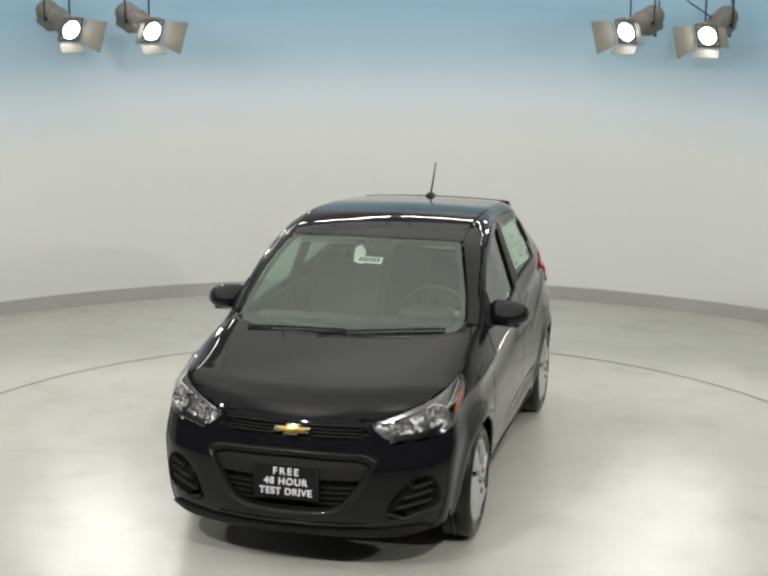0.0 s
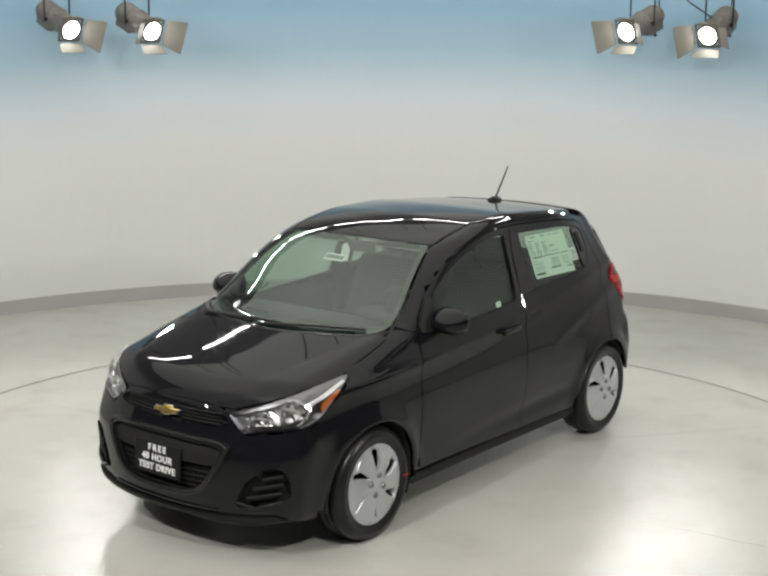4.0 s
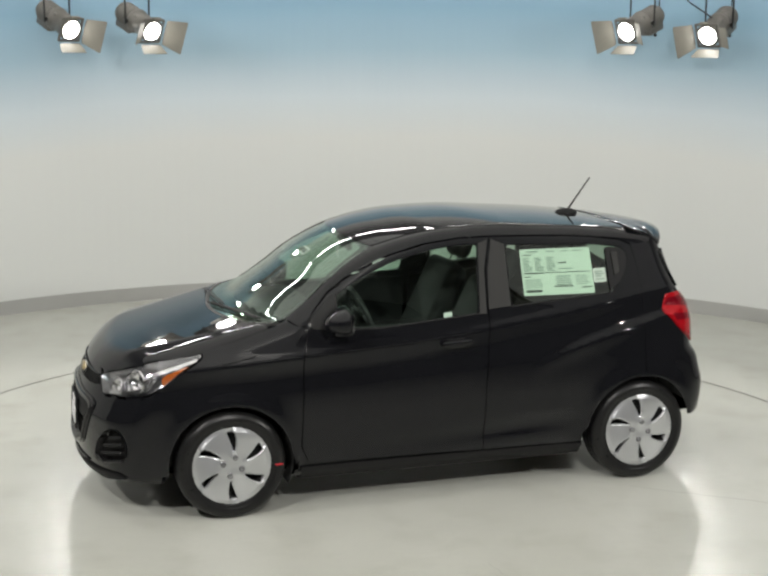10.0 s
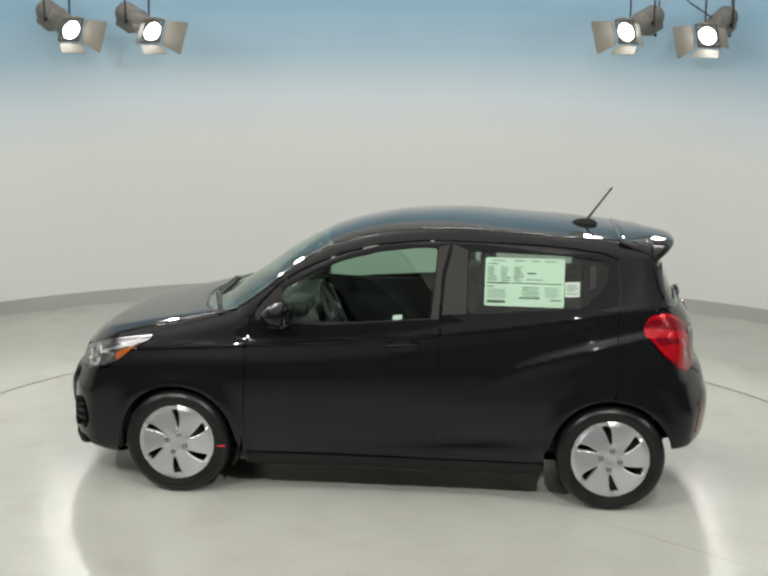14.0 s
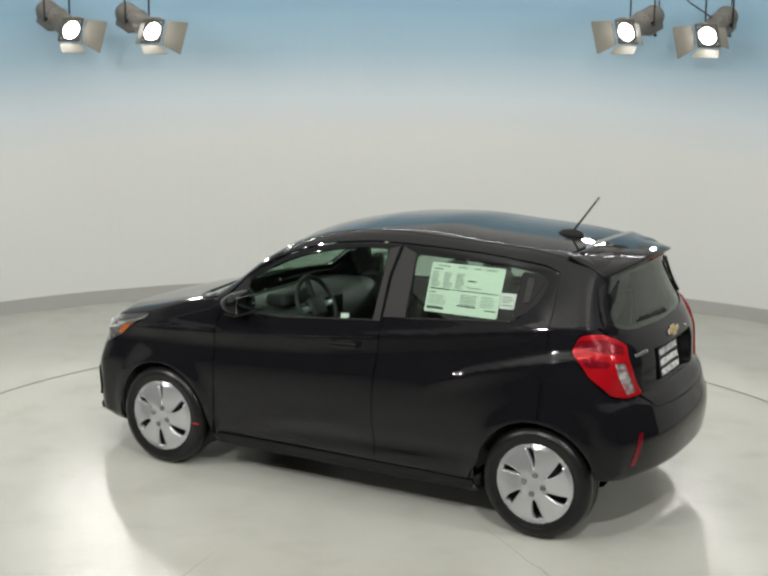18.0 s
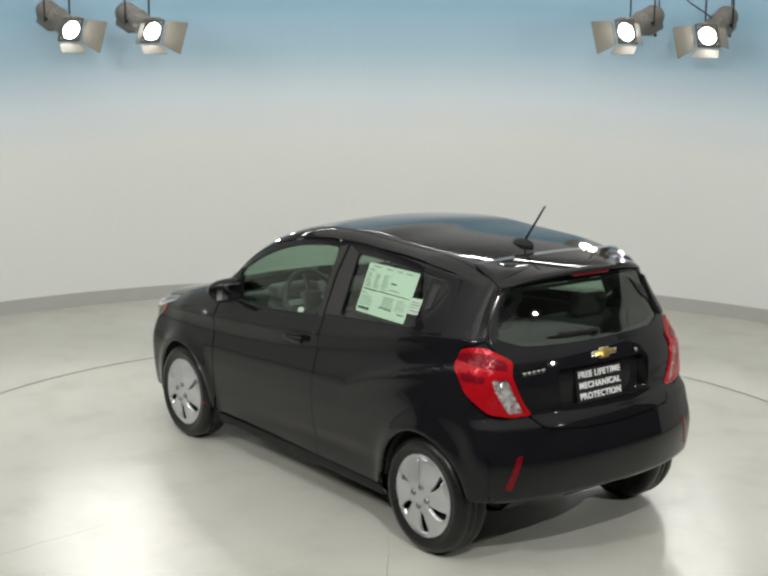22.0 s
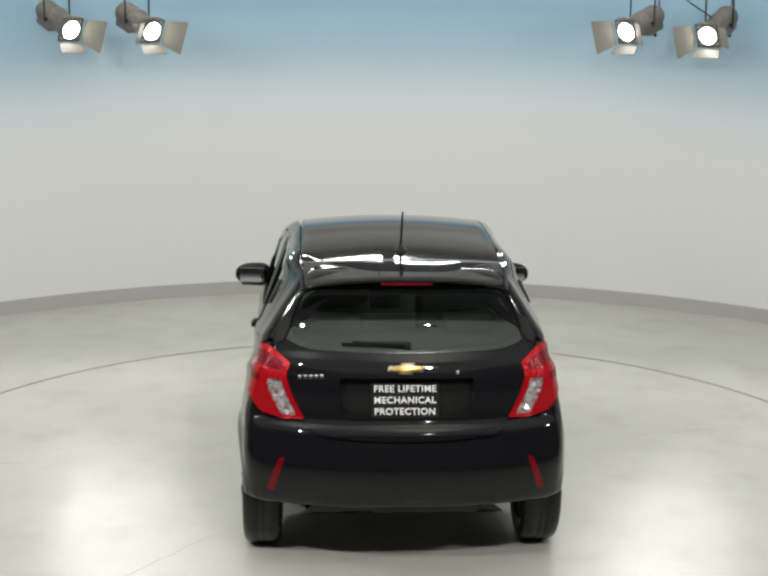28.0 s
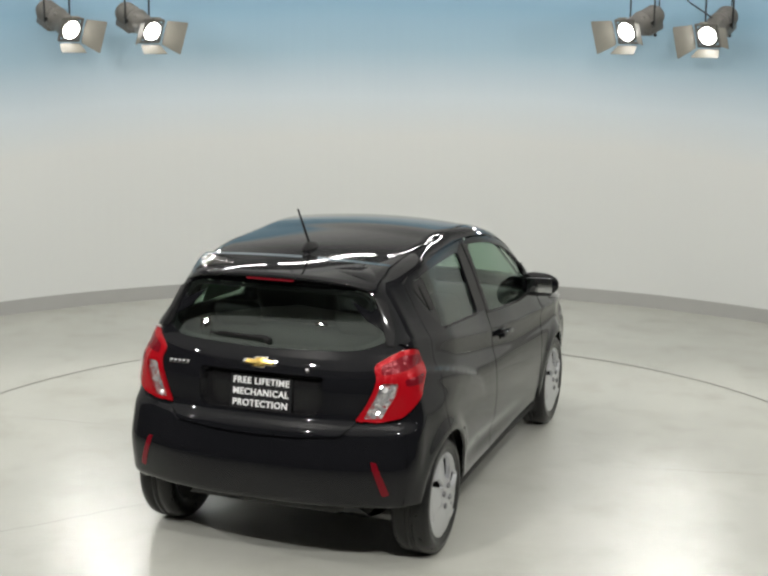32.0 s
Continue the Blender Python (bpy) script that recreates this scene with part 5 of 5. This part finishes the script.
    panel("window_sticker", car, PAPER_W, "side", dense([(-0.005, 1.032), (-0.055, 1.036), (-0.055, 1.006), (-0.005, 1.004)], 0.02), step=0.03, out=-0.0160, gap=0, rim=0.0015, label="small white sticker on the front door glass")
    # wipers at the foot of the windscreen
    for a, b in (((1.145, -0.10), (0.985, 0.54)), ((1.10, -0.50), (1.09, 0.04))):
        w = rod_on("windscreen_wiper", car, TRIM, "top", line(a, b, 14), 0.0055, 0.010, "black windscreen wiper")
        rod_on("wiper_blade", w, TRIM, "top", line((a[0] - 0.02, a[1]), (b[0] - 0.015, b[1]), 14), 0.0045, 0.006)
    cowl = mirrored([(1.163, 0.0), (1.153, 0.15), (1.113, 0.36), (1.045, 0.535), (0.965, 0.645), (0.90, 0.64), (0.965, 0.603), (1.035, 0.522), (1.094, 0.362), (1.134, 0.15), (1.143, 0.0)])
    panel("cowl_panel", car, TRIM, "top", dense(cowl, 0.02), step=0.025, out=-0.002, gap=0.001, rim=0.01, label="matt black cowl below the windscreen")
    st = panel("screen_sticker", car, PAPER_W, "top", dense([(0.592, -0.038), (0.592, 0.105), (0.640, 0.105), (0.640, -0.038)], 0.02), step=0.03, out=-0.007, gap=0, rim=0.001, label="white numbered sticker behind the windscreen")
    for i in range(6):
        y0 = -0.026 + i * 0.0205
        panel("printed_bar", st, INK_DARK, "top", dense([(0.602, y0), (0.602, y0 + 0.015), (0.630, y0 + 0.015), (0.630, y0)], 0.03), step=0.05, out=-0.005, gap=0, rim=0.001)
    fr_i = [(0.70 + (a - 0.70) * 0.90, b * 0.95) for a, b in SCREEN]
    panel("screen_band", car, GLOSS_TRIM, "top", dense(SCREEN, 0.015, round_=0.05), holes=[dense(fr_i, 0.015, round_=0.06)], step=0.02, out=-0.0065, gap=0.002, rim=0.001, label="black ceramic edge of the windscreen")
    bk_i = [(a * 0.93, 1.19 + (b - 1.19) * 0.86) for a, b in BACKLIGHT]
    panel("rear_window_band", car, GLOSS_TRIM, "rear", dense(BACKLIGHT, 0.015, round_=0.05), holes=[dense(bk_i, 0.015, round_=0.06)], step=0.02, out=-0.011, gap=0.002, rim=0.001, label="black ceramic edge of the rear window")


def build_cabin(car):
    lin = dense(mirrored([(0.22, 0.0), (0.18, 0.42), (-0.5, 0.47), (-1.30, 0.44), (-1.36, 0.0)]), 0.05)
    panel("headliner", car, CABIN_PALE, "top", lin, step=0.06, out=-0.035, gap=0, rim=0.01, label="pale grey headliner")
    for s in (False, True):
        k = -1 if s else 1
        panel("door_card", car, CABIN, "side", dense([(0.66, 0.99), (0.60, 0.36), (-0.24, 0.36), (-0.22, 1.0)], 0.05), step=0.06, out=-0.055, gap=0, rim=0.01, mirror=s, label="dark grey front door lining")
        panel("door_card", car, CABIN, "side", dense([(-0.26, 1.01), (-0.26, 0.36), (-0.85, 0.36), (-1.15, 0.75), (-1.2, 1.08), (-0.9, 1.05)], 0.05), step=0.06, out=-0.055, gap=0, rim=0.01, mirror=s, label="dark grey rear door lining")
        panel("rear_side_trim", car, CABIN, "side", dense([(-1.15, 1.36), (-1.19, 1.25), (-1.24, 0.7), (-1.45, 0.8), (-1.38, 1.3)], 0.04), step=0.05, out=-0.05, gap=0, rim=0.01, mirror=s)
        # front seat
        st = part("front_seat", bm_box(0.50, 0.50, 0.14, (0, 0, 0), 0.05, 3), CABIN, car, "dark grey cloth front seat", m=pose(0.02, k * 0.36, 0.58, 0, -6, 0))
        part("backrest", bm_box(0.13, 0.47, 0.58, (0, 0, 0.29), 0.055, 3), CABIN, st, m=pose(-0.20, 0, 0.04, 0, -19, 0))
        part("headrest", bm_box(0.085, 0.26, 0.17, (0, 0, 0), 0.04, 3), CABIN, st, m=pose(-0.445, 0, 0.70, 0, -14, 0))
        for dy in (-0.06, 0.06):
            part("headrest_post", bm_tube([(-0.40, dy, 0.56), (-0.435, dy, 0.66)], 0.006, 8), CHROME, st)
        part("sun_visor", bm_box(0.16, 0.38, 0.018, (0, 0, 0), 0.008), CABIN_PALE, car, "folded sun visor", m=pose(0.26, k * 0.27, 1.365, 0, 22, 0))
    bn = part("rear_bench", bm_box(0.46, 1.16, 0.16, (0, 0, 0), 0.05, 3), CABIN, car, "dark grey cloth rear bench", m=pose(-0.72, 0, 0.60, 0, -6, 0))
    part("backrest", bm_box(0.13, 1.14, 0.52, (0, 0, 0.26), 0.05, 3), CABIN, bn, m=pose(-0.21, 0, 0.02, 0, -20, 0))
    for y in (-0.33, 0.33):
        part("headrest", bm_box(0.08, 0.25, 0.13, (0, 0, 0), 0.04, 3), CABIN, bn, m=pose(-0.42, y, 0.57, 0, -16, 0))
    # dashboard, wheel, inner mirror
    prof = [(0.48, 0.55), (0.46, 0.80), (0.50, 0.93), (0.58, 0.975), (0.78, 0.965), (0.98, 0.935), (1.0, 0.60)]
    bm = bmesh.new()
    rows = [[bm.verts.new((x, y, z)) for x, z in prof] for y in np.linspace(-0.60, 0.60, 13)]
    for a, b in zip(rows, rows[1:]):
        for i in range(len(prof) - 1):
            bm.faces.new((a[i], a[i + 1], b[i + 1], b[i]))
    bm.faces.new(rows[0])
    bm.faces.new(rows[-1][::-1])
    bmesh.ops.recalc_face_normals(bm, faces=bm.faces)
    ds = part("dashboard", bm, DASH, car, "dark grey dashboard")
    part("instrument_hood", bm_box(0.14, 0.30, 0.08, (0.56, 0.35, 1.0), 0.03, 3), DASH, ds)
    part("centre_screen", bm_box(0.02, 0.20, 0.12, (0.465, 0, 0.90), 0.008), GLOSS_TRIM, ds)
    bm = bmesh.new()
    n, mth = 40, 10
    rings = []
    for i in range(n):
        a = 2 * math.pi * i / n
        rings.append([bm.verts.new(((0.178 + 0.015 * math.cos(2 * math.pi * j / mth)) * math.cos(a), (0.178 + 0.015 * math.cos(2 * math.pi * j / mth)) * math.sin(a), 0.015 * math.sin(2 * math.pi * j / mth))) for j in range(mth)])
    for i in range(n):
        a, b = rings[i], rings[(i + 1) % n]
        for j in range(mth):
            bm.faces.new((a[j], b[j], b[(j + 1) % mth], a[(j + 1) % mth]))
    sw = part("steering_wheel", bm, DASH, car, "black steering wheel", m=pose(0.36, 0.36, 0.965, 0, -66, 0))
    part("wheel_boss", bm_box(0.12, 0.14, 0.05, (0, 0, 0), 0.02), DASH, sw)
    for a in (0, 180, 270):
        part("spoke", bm_box(0.13, 0.035, 0.018, (0.11, 0, 0), 0.006), SILVER if a != 270 else DASH, sw, m=pose(0, 0, 0, 0, 0, a + 90))
    rm = part("inner_mirror", bm_box(0.03, 0.23, 0.065, (0, 0, 0), 0.012, 3), DASH, car, "inner mirror on the windscreen", m=pose(0.36, 0.0, 1.325, 0, 8, 0))
    part("mirror_stem", bm_tube([(0.0, 0, 0.02), (0.02, 0, 0.06)], 0.010, 8), DASH, rm)
    tag = part("hang_tag", bm_slab([(-0.03, -0.05), (0.03, -0.05), (0.035, 0.03), (0.0, 0.06), (-0.035, 0.03)], 0.002), PAPER_W, car, "white paper tag hanging from the mirror", smooth=False, m=pose(0.375, -0.09, 1.28, 90, 12, 80))


# ---------------------------------------------------------------- stage lanterns and light bars
LANTERN = plain("lantern_grey_paint", (0.135, 0.13, 0.118), 0.5, 0.25, grain=0.5, scale=55, vary=0.45, vscale=26)
LANTERN_IN = plain("barn_door_paint", (0.17, 0.162, 0.138), 0.55, 0.1, grain=0.3, scale=40, vary=0.25, vscale=14)
LENS = glow("lantern_lens_lit", (1.0, 0.98, 0.93), 17.0)
TUBE = glow("light_tube_lit", (1.0, 0.98, 0.94), 34.0)


def build_lantern(at, target, doors, label, hang=4.605, cabled=False):
    """A theatre lantern with barn doors, hung on a pipe by its yoke. doors: opening angles of the top, bottom and side flaps."""
    at = Vector(at)
    d = (Vector(target) - at).normalized()
    top = thing("stage_lantern", label, "stage light", Matrix.Translation(at), "stage lanterns round the booth")
    m = d.to_track_quat("Z", "Y").to_matrix().to_4x4()
    prof = [(0.02, -0.455), (0.060, -0.450), (0.082, -0.435), (0.090, -0.41)]
    for z in (-0.40, -0.37, -0.34, -0.31, -0.28):
        prof += [(0.090, z), (0.098, z + 0.003), (0.098, z + 0.011), (0.090, z + 0.014)]
    prof += [(0.090, -0.235), (0.104, -0.230), (0.104, -0.212), (0.092, -0.205), (0.090, -0.05), (0.100, -0.04), (0.100, 0.010), (0.081, 0.010), (0.077, 0.0)]
    b = part("lantern_body", bm_revolve(prof, 28, "Z"), LANTERN, top, m=m)
    part("lens", bm_revolve([(0.002, 0.020), (0.045, 0.016), (0.077, 0.004), (0.077, -0.012)], 28, "Z"), LENS, b, "bright lit lens")
    part("lamp_house", bm_box(0.13, 0.10, 0.20, (0, -0.075, -0.33), 0.02), LANTERN, b)
    part("gate_box", bm_box(0.15, 0.15, 0.05, (0, 0, -0.17), 0.012), LANTERN, b)
    for x in (-0.108, 0.108):
        part("clamp_knob", bm_revolve([(0.004, 0.022), (0.018, 0.020), (0.020, 0.0), (0.008, -0.002), (0.008, -0.03)], 12, "X"), RUBBER, b, "black clamp knob", m=pose(x, 0.0, -0.22, 0, 0, 0 if x > 0 else 180))
    part("focus_knob", bm_revolve([(0.004, -0.03), (0.014, -0.028), (0.014, 0.0)], 10, "Y"), RUBBER, b, m=pose(0.03, -0.13, -0.33))
    # holder with four rails round the lens
    for k in range(4):
        part("gel_frame", bm_box(0.205, 0.020, 0.014, (0, 0.098, -0.004), 0.004), LANTERN, b, m=pose(0, 0, 0, 0, 0, 90 * k))
    part("frame_clip", bm_box(0.09, 0.016, 0.03, (0, 0.122, 0.02), 0.004), LANTERN_IN, b, "bright clip on the colour frame")
    for k, ang in enumerate(doors):
        if ang > 90:
            continue
        w0, w1, ln = (0.108, 0.145, 0.175) if k > 1 else (0.100, 0.125, 0.10)
        if ang > 50:
            w0, w1, ln = 0.085, 0.095, 0.095
        flap = bm_slab([(-w0, 0), (w0, 0), (w1, ln * 0.95), (w1 * 0.95, ln), (-w1 * 0.95, ln), (-w1, ln * 0.95)], 0.003)
        # hinged at the frame's rim, leaning out by ang from straight ahead
        turn = pose(0, 0, 0, 0, 0, (0, 180, 90, -90)[k]) @ pose(0, 0.116, 0.022) @ pose(0, 0, 0, 90 - ang, 0, 0)
        door = part("barn_door", flap, LANTERN_IN, b, "sheet metal barn door", smooth=False, m=turn)
        part("hinge", bm_tube([(-w0 * 0.8, 0, 0), (w0 * 0.8, 0, 0)], 0.006, 8), LANTERN, door)
    # yoke of flat bar, its bow high up, and the hanging rod
    side = m.to_3x3() @ Vector((1, 0, 0))
    back = at - d * 0.22
    bow = Vector((0, 0, 0.46))
    for k in (-1, 1):
        e = back + side * 0.125 * k - at
        part("yoke_arm", bm_tube([e - Vector((0, 0, 0.03)), e + bow * 0.9, e * 1.0 + bow - side * 0.05 * k], 0.0075, 8), STEEL, top)
    part("yoke_bow", bm_tube([back + side * 0.075 + bow - at, back - side * 0.075 + bow - at], 0.0075, 8), STEEL, top)
    part("hanging_rod", bm_tube([back + bow - at, Vector((back.x, back.y, hang)) - at], 0.009, 8), STEEL, top)
    tail = at - d * 0.44
    part("power_lead", bm_tube([tail - at, tail - d * 0.03 + Vector((0, 0, -0.02)) - at, tail + Vector((0.02, 0.02, 0.10)) - at, Vector((tail.x + 0.05, tail.y, tail.z + 0.5)) - at], 0.006, 6), RUBBER, top)
    if cabled:
        cable = [back + d * 0.10 + Vector((-0.02, 0, 0.10)) - at, back + Vector((-0.12, 0, 0.10)) - at, back + Vector((-0.26, 0.02, 0.19)) - at, back + Vector((-0.38, 0.03, 0.36)) - at, Vector((back.x - 0.5, back.y + 0.05, hang)) - at]
        part("cable", bm_tube(cable, 0.006, 6), RUBBER, top)
    return top


def build_bar(angle, radius, ln, z):
    """A straight tube lamp above the wall's foot circle, square to the radius at that angle."""
    a = radians(angle)
    t = thing("light_bar", "white fluorescent light bar hung high before the curved wall", "light bar", pose(radius * math.cos(a), radius * math.sin(a), z, 0, 0, angle - 90), "row of light bars")
    part("housing", bm_box(ln + 0.04, 0.05, 0.05, (0, 0, 0.05), 0.01), STEEL, t)
    part("tube", bm_tube([(-ln / 2, 0, 0), (ln / 2, 0, 0)], 0.012, 14), TUBE, t, "lit tube")
    for dx in (-ln / 2 + 0.1, ln / 2 - 0.1):
        part("hanging_rod", bm_tube([(dx, 0, 0.08), (dx, 0, 4.605 - z)], 0.008, 6), STEEL, t)


def build_car():
    car = thing("hatchback_car", "gloss black five-door hatchback car standing on the turntable", "car")
    build_body(car)
    build_front(car)
    build_rear(car)
    build_wheels(car)
    build_flanks(car)
    build_cabin(car)
    part("underbody", bm_box(1.64, 1.30, 0.10, (-0.01, 0, 0.185), 0.03), DARK, car, "dark underbody")
    part("floor_pan", bm_box(2.9, 0.92, 0.12, (0.05, 0, 0.26), 0.04), DARK, car)
    part("rear_silencer", bm_box(0.30, 0.55, 0.12, (-1.42, -0.1, 0.32), 0.04), DARK, car)
    return car


CEIL_R = 7.5


def build_lights():
    """Lanterns on the back wall, more round the sides, and a row of tube lamps high along the wall."""
    words = "grey stage lantern with lit lens hung from the ceiling"
    for at, way, doors in (((-2.684, 3.65, 2.525), (0.65, -0.60, -0.40), (95, 25, 95, 40)), ((-1.999, 3.65, 2.519), (0.66, -0.60, -0.38), (95, 25, 62, 40)),
                           ((1.996, 3.65, 2.55), (-0.68, -0.62, -0.34), (95, 25, 40, 62)), ((2.681, 3.65, 2.524), (-0.55, -0.68, -0.40), (95, 20, 40, 68))):
        build_lantern(at, Vector(at) + Vector(way) * 3, doors, words, cabled=at[0] > 2.5)
    for x, y, z in ((-4.45, -2.4, 3.40), (4.50, -3.05, 2.82), (1.0, -5.3, 3.95), (-2.5, -4.8, 3.9)):
        build_lantern((x, y, z), (0, 0, 0.8), (60, 40, 40, 40), "grey stage lantern with lit lens lighting the car")
    sky = thing("luminous_ceiling", "white softly glowing stretch ceiling above the booth", "ceiling light", pose(0, 0, 4.604))
    part("ceiling_sheet", bm_revolve([(0.01, 0.0), (2.5, 0.0), (CEIL_R, 0.0), (CEIL_R, 0.02), (0.01, 0.02)], 96, "Z"), glow("stretch_ceiling_lit", (1.0, 0.99, 0.96), 0.155), sky, smooth=False)
    part("ceiling_rim", bm_revolve([(CEIL_R + 0.003, -0.04), (CEIL_R + 0.03, -0.04), (CEIL_R + 0.03, 0.03), (CEIL_R + 0.003, 0.03)], 96, "Z", closed=True), LANTERN_IN, sky)
    for k in range(-3, 3):
        build_bar(90 + (k + 0.5) * 17.0, 4.1, 1.08, 3.55)
    for x, y, z, w in ((-4.25, -2.3, 3.30, 165), (4.31, -2.92, 2.74, 165), (0.96, -5.09, 3.82, 235), (-2.4, -4.6, 3.78, 235)):
        lamp_spot("lantern_beam", (x, y, z), (0, 4.5, 1.9), w, 130, 0.8, 0.036)
    for x, y, z, w in ((-2.58, 3.55, 2.46, 72), (-1.90, 3.55, 2.46, 22), (1.89, 3.55, 2.49, 22), (2.59, 3.54, 2.45, 72)):
        lamp_spot("lantern_beam", (x, y, z), (0, -3, 0.4), w, 110, 0.7, 0.05)

# ---------------------------------------------------------------- build
build_booth()
turntable = build_turntable()
car = build_car()
build_lights()


AXIS = (0.098, 0.0)


def heading(t):
    return -104.47 - 5.796 * t


def motions():
    times = [float(i) for i in range(33)]
    walk(car, [(t, pose(0, 0, 0, 0, 0, heading(t)) @ pose(-AXIS[0], -AXIS[1], 0)) for t in times])
    walk(turntable, [(t, pose(*DISC_AT, 0, 0, 0, heading(t))) for t in times])


motions()
